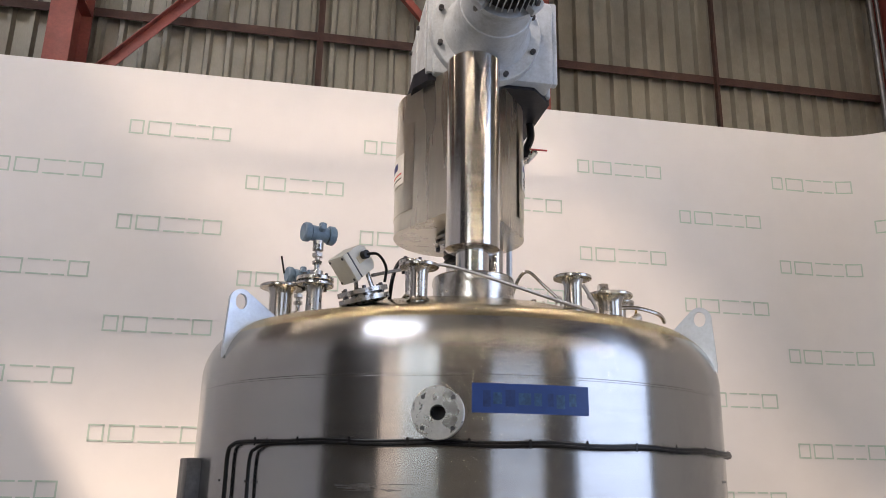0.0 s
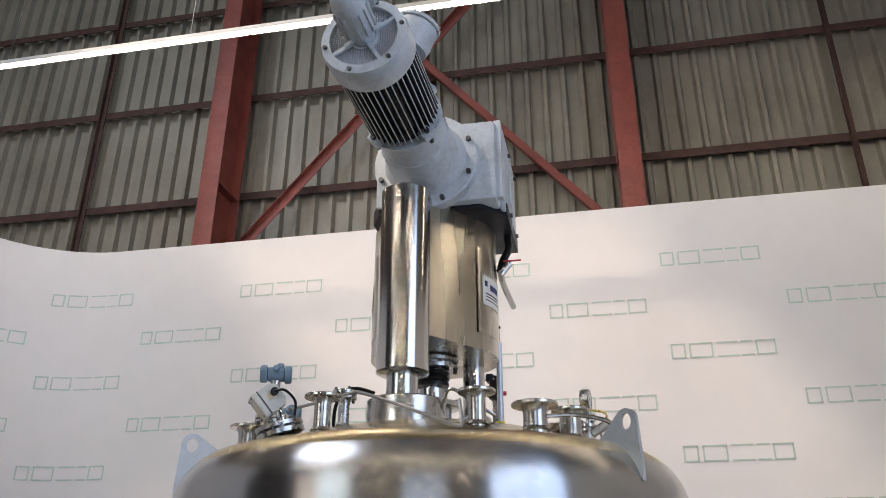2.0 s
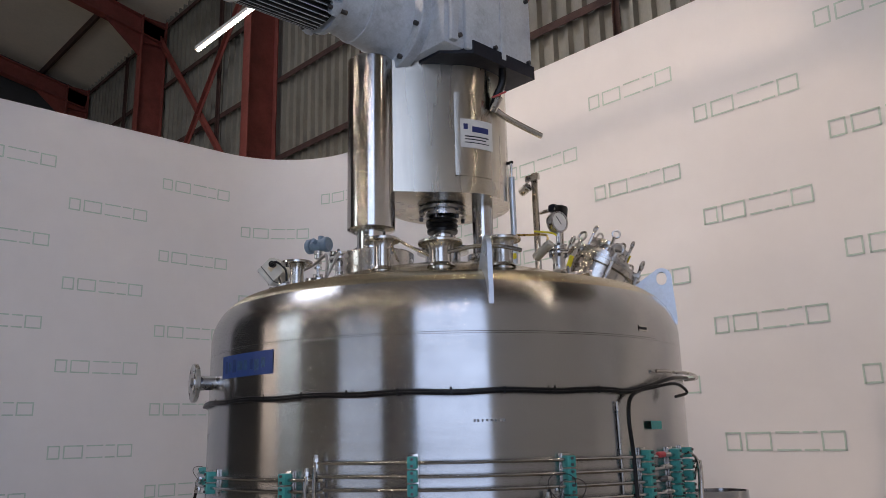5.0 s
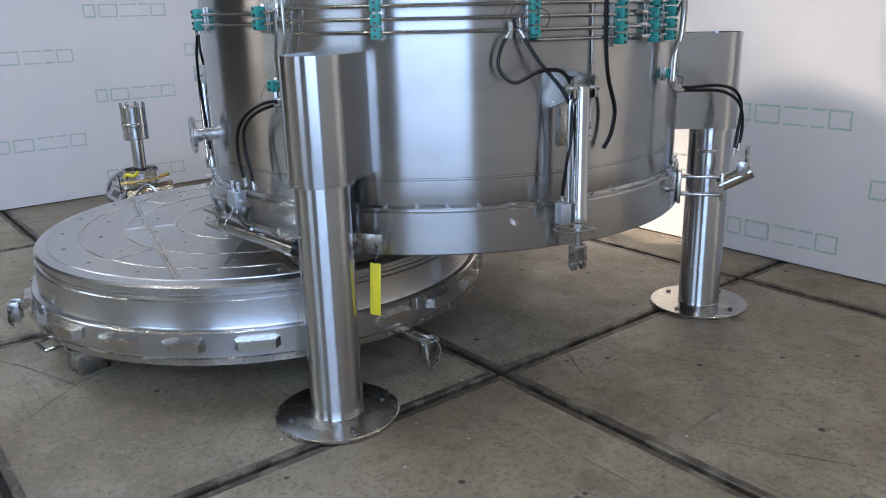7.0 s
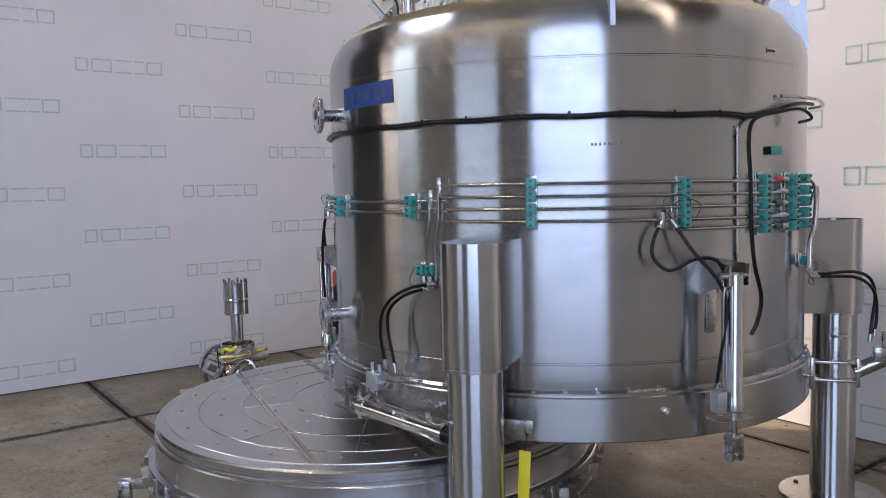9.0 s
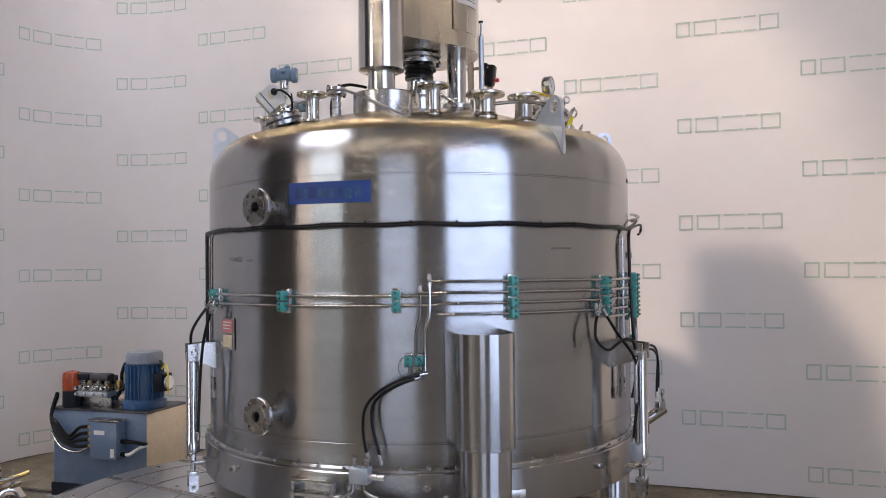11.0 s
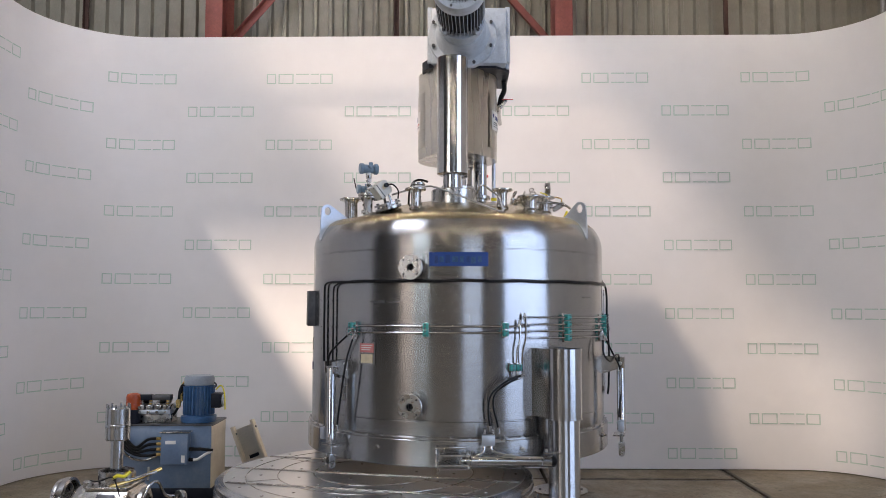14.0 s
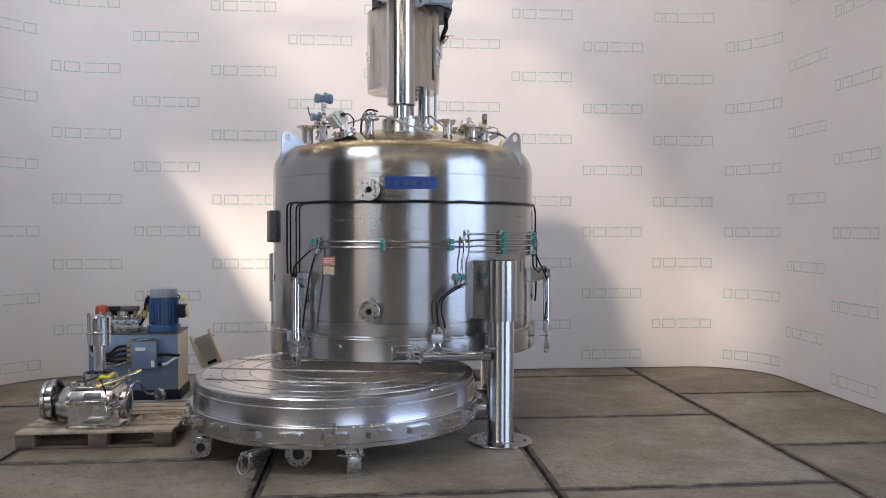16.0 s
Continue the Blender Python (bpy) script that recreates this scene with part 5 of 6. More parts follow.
for x0, x1 in ((0.095, 0.04), (0.15, 0.30)):
    part("feed_tube", sweep(B(), [(x0, 0, 0.12), (x0, -0.01, 0.07), ((x0 + x1) / 2, -0.02, 0.045), (x1, -0.02, 0.036)], 0.008, 8, 5), POLISH, t)
for x in (0.10, 0.155):
    part("nipple", cyl(B(), 0.011, 0.17, 0.215, 6, T3(x, 0.005, 0)), CAST, t)

# swing arm of the second leg
q = on(31.5, 1.25, 0.755)
t = thing("swing_bracket", VESSEL @ T3(*q) @ rot(36, "Z"), "forked steel swing bracket between the vessel flange and a leg", "bracket")
part("seat_plate", boxz(B(), 0.0, 0.02, -0.04, 0.04, -0.09, 0.07, bevel=0.003), SATIN, t)
for z in (-0.045, 0.045):
    part("arm", boxz(B(), 0.02, 0.22, -0.028, 0.028, z - 0.007, z + 0.007, bevel=0.003), SATIN, t)
part("end_plate", boxz(B(), 0.205, 0.222, -0.035, 0.035, -0.07, 0.07, bevel=0.002), SATIN, t)
part("cross_bar", cyl(B(), 0.036, 0, 0.17, 24, T3(0.20, 0.0, 0.0) @ rot(62, "Y"), 0.004), POLISH, t)
part("valve_block", box(B(), 0.05, 0.05, 0.07, T3(0.30, -0.04, 0.10), 0.004), CAST, t)
part("nipple", cyl(B(), 0.012, 0, 0.09, 8, T3(0.32, -0.04, 0.12)), CAST, t)
part("cup", cyl(B(), 0.045, 0.16, 0.175, 24, T3(0.14, 0.05, 0), 0.003), SATIN, t)

# bracket with the yellow tag beside the first leg
t = thing("tag_bracket", T3(2.146, 3.268, 0.75) @ rot(30, "Z"), "small angle bracket beside the leg with a hanging yellow tag", "bracket")
part("angle", boxz(B(), 0.0, 0.16, -0.004, 0.004, -0.03, 0.03, bevel=0.001), SATIN, t)
part("angle_foot", boxz(B(), -0.03, 0.0, -0.03, 0.004, -0.03, 0.03, bevel=0.001), SATIN, t)
part("tag", box(B(), 0.047, 0.003, 0.225, T3(0.125, -0.012, -0.20) @ rot(3, "Y"), 0.001), YELLOW, t, "long yellow plastic tag")
part("wire", sweep(B(), [(0.13, -0.008, -0.005), (0.138, -0.014, -0.04), (0.13, -0.012, -0.09)], 0.003, 6, 4), INK, t)

# ---- instruments on the head ----
# radar transmitter: white box leaning outwards on its flange
lx, ly = 0.875, 3.70
bz = dome_z(math.hypot(lx - CX, ly - CY)) + 0.015
t = thing("level_transmitter", T3(lx, ly, bz) @ rot(30, "Z") @ rot(-17, "Y"), "off-white box transmitter leaning on a flange of the vessel head", "transmitter")
part("flange", lathe(B(), [(0, -0.01), (0.075, -0.01), (0.105, 0.0), (0.105, 0.02), (0.05, 0.022), (0.05, 0.03), (0.105, 0.032), (0.105, 0.05), (0, 0.05)], 32), CAST, t)
for k in range(6):
    part("bolt", cyl(B(), 0.009, -0.004, 0.062, 6, rot(60 * k, "Z") @ T3(0.085, 0, 0)), DARKSTEEL, t)
for s in (-1, 1):
    part("strut", box(B(), 0.016, 0.012, 0.12, T3(0.01, s * 0.045, 0.105) @ rot(s * 12, "X"), 0.002), SATIN, t)
M2 = T3(-0.008, 0, 0.165) @ rot(-24, "Y")
bx = part("case", prism(B(), [(-0.042, -0.055), (0.028, -0.055), (0.045, -0.03), (0.045, 0.04), (0.02, 0.062), (-0.042, 0.062)], -0.054, 0.054, M2 @ rot(90, "X")), WHITEBOX, t)
part("case_lid", box(B(), 0.030, 0.116, 0.124, M2 @ T3(-0.062, 0, 0.004), 0.008), WHITEBOX, bx)
part("seal", box(B(), 0.005, 0.112, 0.118, M2 @ T3(-0.0445, 0, 0.004), 0.001), DARKSTEEL, bx)
part("name_plate", box(B(), 0.045, 0.002, 0.03, M2 @ T3(0.0, -0.0555, 0.01), 0.0005), CREAM, bx)
for yy in (-0.045, 0.045):
    for zz in (-0.045, 0.052):
        part("lid_screw", cyl(B(), 0.006, 0.074, 0.08, 8, M2 @ T3(0, yy, zz) @ rot(-90, "Y")), DARKSTEEL, bx)
part("knob", cyl(B(), 0.018, 0, 0.03, 16, T3(0.0, -0.052, 0.185) @ rot(90, "X"), 0.003), RUBBER, bx)
part("gland_cable", sweep(B(), [(0.0, -0.08, 0.185), (0.04, -0.10, 0.175), (0.075, -0.09, 0.12), (0.06, -0.08, 0.06)], 0.006, 8, 5), RUBBER, t)


def pressure_head(x, y, z0, z1, s, label):
    t = thing("pressure_transmitter", T3(x, y, z0), label, "transmitter", "pressure transmitters")
    part("stem", lathe(B(), [(0, 0), (0.03, 0), (0.03, 0.03), (0.012, 0.035), (0.012, z1 - z0 - 0.05), (0.025, z1 - z0 - 0.045), (0.025, z1 - z0), (0, z1 - z0)], 20), CAST, t)
    h = z1 - z0
    m = T3(0, 0, h + 0.035) @ rot(20, "Z") @ rot(90, "Y")
    hd = part("head", cyl(B(), 0.036 * s, -0.045 * s, 0.045 * s, 24, m, 0.006), BLUEBOX, t, "light blue enamelled housing")
    for d in (-1, 1):
        part("cap", lathe(B(), [(0, 0.045 * s), (0.043 * s, 0.045 * s), (0.045 * s, 0.05 * s), (0.045 * s, 0.07 * s), (0.039 * s, 0.078 * s), (0, 0.078 * s)], 24, m @ rot(0 if d > 0 else 180, "X")), BLUEBOX, hd)
        part("gland", cyl(B(), 0.016 * s, 0.02, 0.062 * s, 8, T3(0, 0, h + 0.04) @ rot(20, "Z") @ rot(d * 75, "X"), 0.003), BLUEBOX if d > 0 else CAST, hd)
    part("knob", cyl(B(), 0.018 * s, 0.03 * s, 0.056 * s, 16, T3(0, 0, h + 0.035) @ rot(20, "Z") @ T3(0.018 * s, 0, 0), 0.004), BLUEBOX, hd)
    for k, zz in enumerate((0.10, 0.065, 0.035)):
        part("hex_nut", cyl(B(), 0.022 + 0.003 * (k % 2), h - zz - 0.012, h - zz + 0.006, 6, rot(20 * k, "Z"), 0.002), CAST, t)
    if s < 1:
        part("aerial", cyl(B(), 0.005, h + 0.05, h + 0.14, 8, T3(-0.03, 0, 0) @ rot(-12, "Y")), RUBBER, t)
    return t


pressure_head(0.676, 4.04, 2.712, 2.885, 1.0, "light blue pressure transmitter on a flanged nozzle")
pressure_head(0.60, 4.42, 2.59, 2.77, 0.9, "light blue transmitter with thin aerial on the head")

# conduit across the head
pts = [(0.90, 3.70, 2.655), (1.02, 3.76, 2.70), (1.16, 3.74, 2.725), (1.24, 3.70, 2.715), (1.45, 3.56, 2.62), (1.66, 3.41, 2.515), (1.735, 3.355, 2.482), (1.748, 3.36, 2.50), (1.735, 3.40, 2.56), (1.725, 3.43, 2.60)]
tagged(part("conduit", sweep(B(), pts, 0.0075, 8, 4), CONDUIT), "bent grey conduit pipe across the vessel head", "conduit")
pts = [(2.03, 3.80, 2.60), (2.15, 3.86, 2.615), (2.27, 3.90, 2.60), (2.33, 3.97, 2.58)]
tagged(part("conduit", sweep(B(), pts, 0.010, 8, 4), SATIN), "short grey conduit pipe on the vessel head", "conduit")
pts = [(1.01, 4.0, 2.62), (1.02, 3.98, 2.72), (1.05, 4.0, 2.80), (1.10, 4.05, 2.83), (1.16, 4.15, 2.83)]
tagged(part("cable", sweep(B(), pts, 0.009, 8, 5), RUBBER), "black looped cable on the vessel head", "cable", "cables")
pts = [(1.56, 3.92, 2.64), (1.58, 3.86, 2.72), (1.62, 3.84, 2.75), (1.70, 3.87, 2.70), (1.80, 3.92, 2.64)]
tagged(part("conduit", sweep(B(), pts, 0.008, 8, 5), SATIN), "small bent steel tube on the vessel head", "conduit")

# pressure gauge
t = thing("pressure_gauge", T3(2.205, 4.40, 2.66), "round steel pressure gauge on a nozzle of the head", "gauge")
part("stem", lathe(B(), [(0, 0.0), (0.03, 0), (0.03, 0.03), (0.014, 0.035), (0.014, 0.1), (0, 0.1)], 16), CAST, t)
mg = T3(0, 0, 0.145) @ rot(80, "Z") @ rot(90, "X")
part("case", lathe(B(), [(0, -0.03), (0.05, -0.03), (0.054, -0.02), (0.054, 0.014), (0.046, 0.016), (0.046, 0.010), (0, 0.010)], 32, mg), CAST, t)
part("dial", cyl(B(), 0.045, 0.0095, 0.0115, 24, mg), PAPER, t, "pale dial with dark needle")
part("needle", box(B(), 0.004, 0.05, 0.001, mg @ rot(40, "Z") @ T3(0, 0.01, 0.0125)), INK, t)
part("valve_lever", sweep(B(), [(0.0, 0, 0.07), (-0.02, -0.03, 0.09), (-0.08, -0.09, 0.10)], 0.005, 6, 4), YELLOW, t, "yellow valve lever")

# bolted inspection opening with clamps and eye nuts
mx, my = 2.03, 4.86
dl = Vector((mx - CX, my - CY, 0))
nrm = Vector((dl.x / 2.446, dl.y / 2.446, 1)).normalized()
t = thing("inspection_port", axis_to((mx, my, dome_z(dl.length) - 0.02), nrm + Vector((0.15, 0.12, 0))), "tilted inspection port with swing bolts and eye nuts", "port")
part("neck", lathe(B(), [(0.17, -0.06), (0.17, 0.13), (0.195, 0.135), (0.195, 0.16), (0, 0.16)], 40), SATIN, t)
part("cover", lathe(B(), [(0, 0.163), (0.19, 0.163), (0.19, 0.18), (0.14, 0.19), (0.14, 0.215), (0.10, 0.22), (0.10, 0.205), (0, 0.205)], 40), CAST, t)
part("glass", cyl(B(), 0.095, 0.205, 0.208, 32), DARKSTEEL, t)
part("sight_tube", lathe(B(), [(0.075, 0.208), (0.075, 0.25), (0.105, 0.252), (0.108, 0.256), (0.108, 0.275), (0.098, 0.28), (0.06, 0.285), (0.06, 0.275), (0, 0.275)], 36), CAST, t)
for k in range(5):
    mm = rot(72 * k + 40, "Z") @ T3(0.112, 0, 0)
    part("sight_bolt", cyl(B(), 0.008, 0.22, 0.305, 8, mm), CAST, t)
    pts = [mm @ Vector((0, 0.02 * math.sin(a), 0.322 + 0.02 * math.cos(a))) for a in [2 * math.pi * j / 10 for j in range(11)]]
    part("sight_eye_nut", sweep(B(), pts, 0.006, 6, 2), CAST, t)
part("warning_flag", box(B(), 0.004, 0.03, 0.06, rot(-60, "Z") @ T3(0.135, 0, 0.255), 0.001), YELLOW, t, "small yellow plastic flag")
part("latch_rod", cyl(B(), 0.009, -0.2, 0.1, 10, rot(-60, "Z") @ T3(0.215, 0, 0.15) @ rot(90, "X"), 0.002), CAST, t)
part("latch_block", box(B(), 0.06, 0.07, 0.05, rot(-75, "Z") @ T3(0.215, 0.0, 0.15), 0.008), CAST, t)
for k in range(6):
    mm = rot(60 * k + 15, "Z") @ T3(0.205, 0, 0)
    part("swing_bolt", cyl(B(), 0.010, 0.06, 0.21, 8, mm), CAST, t)
    pts = [mm @ Vector((0, 0.026 * math.sin(a), 0.232 + 0.026 * math.cos(a))) for a in [2 * math.pi * j / 10 for j in range(11)]]
    part("eye_nut", sweep(B(), pts, 0.0065, 6, 2), CAST, t)
    part("clamp_foot", box(B(), 0.05, 0.03, 0.025, rot(60 * k + 15, "Z") @ T3(0.195, 0, 0.172), 0.004), CAST, t)

# ball valve with yellow lever and dangling chain
t = thing("ball_valve", T3(2.33, 4.30, 2.50), "small ball valve with yellow lever and chain on a steel tube", "valve")
part("body", cyl(B(), 0.02, -0.05, 0.05, 12, rot(90, "Y"), 0.003), CAST, t)
part("tube", cyl(B(), 0.012, -0.30, 0.12, 12, rot(90, "Y")), SATIN, t)
part("stem", cyl(B(), 0.010, 0.0, 0.05, 8), CAST, t)
part("lever", box(B(), 0.02, 0.014, 0.06, T3(0.01, 0, 0.07) @ rot(25, "Y"), 0.003), YELLOW, t, "yellow lever")
part("chain", sweep(B(), [(0.11, 0, 0), (0.135, 0, -0.03), (0.12, 0, -0.07), (0.128, 0, -0.10)], 0.004, 6, 4), CAST, t)
t = thing("ball_valve", T3(2.26, 4.20, 2.62), "small ball valve with thin lever on the head", "valve")
part("body", cyl(B(), 0.022, -0.05, 0.06, 12, rot(60, "Y"), 0.003), CAST, t)
part("lever", sweep(B(), [(0.02, 0, 0.02), (0.03, 0, 0.07), (-0.06, -0.03, 0.085), (-0.11, -0.05, 0.09)], 0.0055, 6, 4), BRASS, t)

# ---- details of the cover on the floor ----
for v in (-0.60, -0.12, 0.36, 0.84):
    half = math.sqrt(1.085 ** 2 - v * v)
    bm = boxz(B(), -half, half, v - 0.018, v - 0.004, 0.556, 0.562, bevel=0.002)
    boxz(bm, -half, half, v + 0.004, v + 0.018, 0.556, 0.562, bevel=0.002)
    boxz(bm, -half, half, v - 0.004, v + 0.004, 0.556, 0.558)
    part("cover_strip", bm, SATIN, lid)
for r in (0.46, 0.72, 0.945):
    lo, hi = r - 0.005, r + 0.005
    part("weld_bead", lathe(B(), [(lo, 0.5555), (lo + 0.002, 0.559), (hi - 0.002, 0.559), (hi, 0.5555)], 72), SATIN, lid)
for a, r0, r1 in ((20, 0.46, 0.72), (95, 0.72, 0.945), (160, 0.46, 0.945), (215, 0.72, 0.945), (262, 0.46, 0.72), (300, 0.72, 0.945), (335, 0.46, 0.945)):
    part("weld_bead", boxz(B(), r0, r1, -0.004, 0.004, 0.5555, 0.5585, rot(a, "Z")), SATIN, lid)
screw = None
for r, n, a0 in ((0.30, 6, 10), (0.58, 12, 5), (0.84, 16, 0), (1.03, 20, 8)):
    for k in range(n):
        mm = rot(a0 + 360 * k / n, "Z") @ T3(r, 0, 0.556)
        if screw is None:
            screw = part("screw", cyl(B(), 0.011, 0, 0.006, 10, I4, 0.002), POLISH, lid, at=mm)
        else:
            repeat(screw, mm)
# clamp lugs round the flange
lugs = None
for k in range(24):
    mm = rot(-88.3 + 12 + 15 * k, "Z") @ T3(1.198, 0, 0.295)
    if lugs is None:
        bm = B()
        prism(bm, [(-0.102, -0.012), (0.102, -0.012), (0.078, 0.036), (-0.078, 0.036)], -0.024, 0.020, Matrix(((0, 1, 0, 0), (1, 0, 0, 0), (0, 0, 1, 0), (0, 0, 0, 1))))
        lugs = part("clamp_lug", bm, SATIN, lid, at=mm)
    else:
        repeat(lugs, mm)
part("flange_lip", lathe(B(), [(1.198, 0.205), (1.208, 0.207), (1.208, 0.232), (1.198, 0.236)], 96), SATIN, lid)
part("guide_pin", cyl(B(), 0.010, 0.30, 0.38, 10, rot(-76.3, "Z") @ T3(1.225, 0, 0)), POLISH, lid)
for du, w, z in ((-0.032, 0.022, 0.41), (-0.006, 0.020, 0.41), (0.020, 0.022, 0.413), (0.012, 0.010, 0.378)):
    part("pen_mark", boxz(B(), 1.1015, 1.1025, du - w / 2, du + w / 2, z - 0.004, z + 0.004, rot(-27.6, "Z")), INK, lid, "black handwritten mark")
part("guide_pin", cyl(B(), 0.010, 0.30, 0.36, 10, rot(20, "Z") @ T3(1.225, 0, 0)), POLISH, lid)


def hinge_arm(az):
    """An arm under the rim that ends in a fork with a pin on a chain."""
    m = rot(az, "Z")
    a = part("latch_arm", boxz(B(), 1.0, 1.33, -0.022, 0.022, 0.15, 0.195, m, bevel=0.003), SATIN, lid, "latch arm with fork and dangling chain")
    for s in (-1, 1):
        part("fork_cheek", boxz(B(), 1.31, 1.37, s * 0.03 - 0.008, s * 0.03 + 0.008, 0.09, 0.20, m, bevel=0.004), CAST, a)
    part("pin", cyl(B(), 0.011, -0.05, 0.05, 12, m @ T3(1.345, 0, 0.175) @ rot(90, "X"), 0.002), CAST, a)
    pts = [m @ Vector(p) for p in ((1.37, -0.045, 0.17), (1.385, -0.05, 0.10), (1.37, -0.03, 0.05), (1.36, 0.01, 0.06), (1.37, 0.04, 0.10), (1.36, 0.045, 0.16))]
    part("chain", sweep(B(), pts, 0.005, 6, 4), CAST, a)


for az in (-103.0, 18.0):
    hinge_arm(az)
for az, fr in ((-69.5, -0.04), (175.0, 0.0)):
    m = rot(az, "Z") @ T3(fr, 0, 0)
    bm = boxz(B(), 1.03, 1.17, -0.05, 0.05, 0.002, 0.12, m, bevel=0.004)
    boxz(bm, 1.0, 1.19, -0.075, 0.075, 0.125, 0.14, m, bevel=0.002), boxz(bm, 1.05, 1.15, -0.065, 0.065, 0.14, 0.19, m)
    part("foot", bm, CAST, lid)
for az in (-72, -160):
    m = rot(az, "Z")
    pts = [m @ Vector(p) for p in ((1.12, -0.07, 0.175), (1.23, -0.07, 0.168), (1.245, -0.06, 0.167), (1.245, 0.06, 0.167), (1.23, 0.07, 0.168), (1.12, 0.07, 0.175))]
    part("handle", sweep(B(), pts, 0.009, 8, 3), POLISH, lid, "bent rod handle")
for x, y, r, nh in ((-0.185, 2.87, 0.080, 4), (0.571, 2.58, 0.098, 8)):
    p = lid.matrix_basis.inverted() @ Vector((x, y, 0))
    m = T3(p.x, p.y, r + 0.006) @ rot(12, "Z") @ rot(90, "X")
    f = part("drain_nozzle", flange_bm(m @ T3(0, 0, -0.30), r, r * 0.55, 0.30, 0.022), CAST, lid, "flanged drain nozzle beneath the cover")
    part("bore", cyl(B(), r * 0.42, -0.06, -0.03, 20, m), INK, f)
    flange_holes(f, m @ T3(0, 0, -0.30), r, 0.30, nh)

# ---- pallet with the discharge valve ----
pallet = thing("pallet", T3(-1.68, 3.22, 0), "worn wooden pallet on the floor", "pallet")
for k, (y, w) in enumerate(((0.0, 0.145), (0.21, 0.10), (0.36, 0.145), (0.57, 0.10), (0.72, 0.10), (0.855, 0.145))):
    part("deck_board", boxz(B(), 0.0, 1.2, y, y + w, 0.122, 0.144, bevel=0.002), WOOD, pallet)
for x in (0.0, 0.55, 1.055):
    part("cross_board", boxz(B(), x, x + 0.145, 0.0, 1.0, 0.100, 0.121, bevel=0.002), WOODDARK, pallet)
    for y in (0.0, 0.43, 0.86):
        part("block", boxz(B(), x + 0.002, x + 0.143, y + 0.002, y + 0.138, 0.0225, 0.0995, bevel=0.003), WOODDARK, pallet)
for y in (0.02, 0.45, 0.88):
    part("base_board", boxz(B(), 0.0, 1.2, y, y + 0.10, 0.001, 0.022, bevel=0.002), WOODDARK, pallet)

VX, VY = -1.125, 3.50
valve = thing("discharge_valve", T3(VX, VY, 0.145), "stainless steel discharge valve standing on the pallet", "valve")
part("foot_plate", box(B(), 0.46, 0.42, 0.012, T3(0.03, 0, 0.007), 0.002), SATIN, valve)
part("body", prism(B(), [(-0.19, 0.012), (0.20, 0.012), (0.20, 0.24), (0.14, 0.30), (-0.12, 0.30), (-0.19, 0.24)], -0.17, 0.17, Matrix(((1, 0, 0, 0), (0, 0, -1, 0), (0, 1, 0, 0), (0, 0, 0, 1)))), SATIN, valve)
part("top_frame", box(B(), 0.30, 0.36, 0.03, T3(0.0, 0, 0.315), 0.006), SATIN, valve)
part("front_plate", box(B(), 0.33, 0.02, 0.10, T3(0.0, -0.195, 0.255) @ rot(-35, "X"), 0.006), SATIN, valve)
part("recess", box(B(), 0.13, 0.012, 0.05, T3(0.01, -0.206, 0.262) @ rot(-35, "X"), 0.004), DARKSTEEL, valve)
part("bar", boxz(B(), -0.20, 0.19, -0.205, -0.18, 0.19, 0.215, bevel=0.005), SATIN, valve)
part("inlet_cone", lathe(B(), [(0.15, 0), (0.15, 0.05), (0.085, 0.20), (0.085, 0.22)], 36, T3(-0.19, 0, 0.16) @ rot(-90, "Y")), SATIN, valve)
fl = part("inlet_flange", lathe(B(), [(0.085, 0.20), (0.16, 0.20), (0.162, 0.205), (0.162, 0.225), (0.16, 0.23), (0.085, 0.23)], 40, T3(-0.19, 0, 0.19) @ rot(-90, "Y")), CAST, valve, "large bolted inlet flange")
part("clamp_ring", lathe(B(), [(0.15, 0.14), (0.172, 0.145), (0.172, 0.185), (0.15, 0.19)], 40, T3(-0.19, 0, 0.19) @ rot(-90, "Y")), POLISH, valve)
for k in range(8):
    part("flange_bolt", cyl(B(), 0.011, 0.19, 0.245, 6, T3(-0.19, 0, 0.19) @ rot(-90, "Y") @ rot(45 * k, "Z") @ T3(0.138, 0, 0)), DARKSTEEL, fl)
part("yoke_ring", tube(B(), 0.115, 0.125, 0.33, 0.42, 40), SATIN, valve)
part("yoke_collar", lathe(B(), [(0.085, 0.33), (0.10, 0.33), (0.10, 0.40), (0.085, 0.40)], 32, T3(0.04, 0, 0)), CAST, valve)
part("lower_tube", cyl(B(), 0.046, 0.32, 0.66, 32), POLISH, valve)
tp = part("actuator", lathe(B(), [(0, 0.635), (0.078, 0.64), (0.086, 0.65), (0.086, 0.735), (0.091, 0.74), (0.091, 0.755), (0.086, 0.76), (0.086, 0.872), (0.08, 0.88), (0, 0.88)], 40), POLISH, valve, "polished actuator cylinder")
for k in range(8):
    part("tie_rod", cyl(B(), 0.008, 0.64, 0.905, 8, rot(45 * k + 10, "Z") @ T3(0.083, 0, 0)), POLISH, tp)
for k in range(5):
    mm = rot(72 * k, "Z") @ T3(0.12, 0, 0.375) @ rot(90, "Y")
    part("ring_hole", cyl(B(), 0.014, 0.004, 0.0065, 12, mm), INK, valve)
part("outlet_ring", tube(B(), 0.09, 0.13, 0.0, 0.03, 36, T3(0.20, 0.0, 0.16) @ rot(90, "Y")), CAST, valve)
part("outlet_bore", cyl(B(), 0.09, 0.0, 0.008, 30, T3(0.20, 0.0, 0.16) @ rot(90, "Y")), DARKSTEEL, valve)
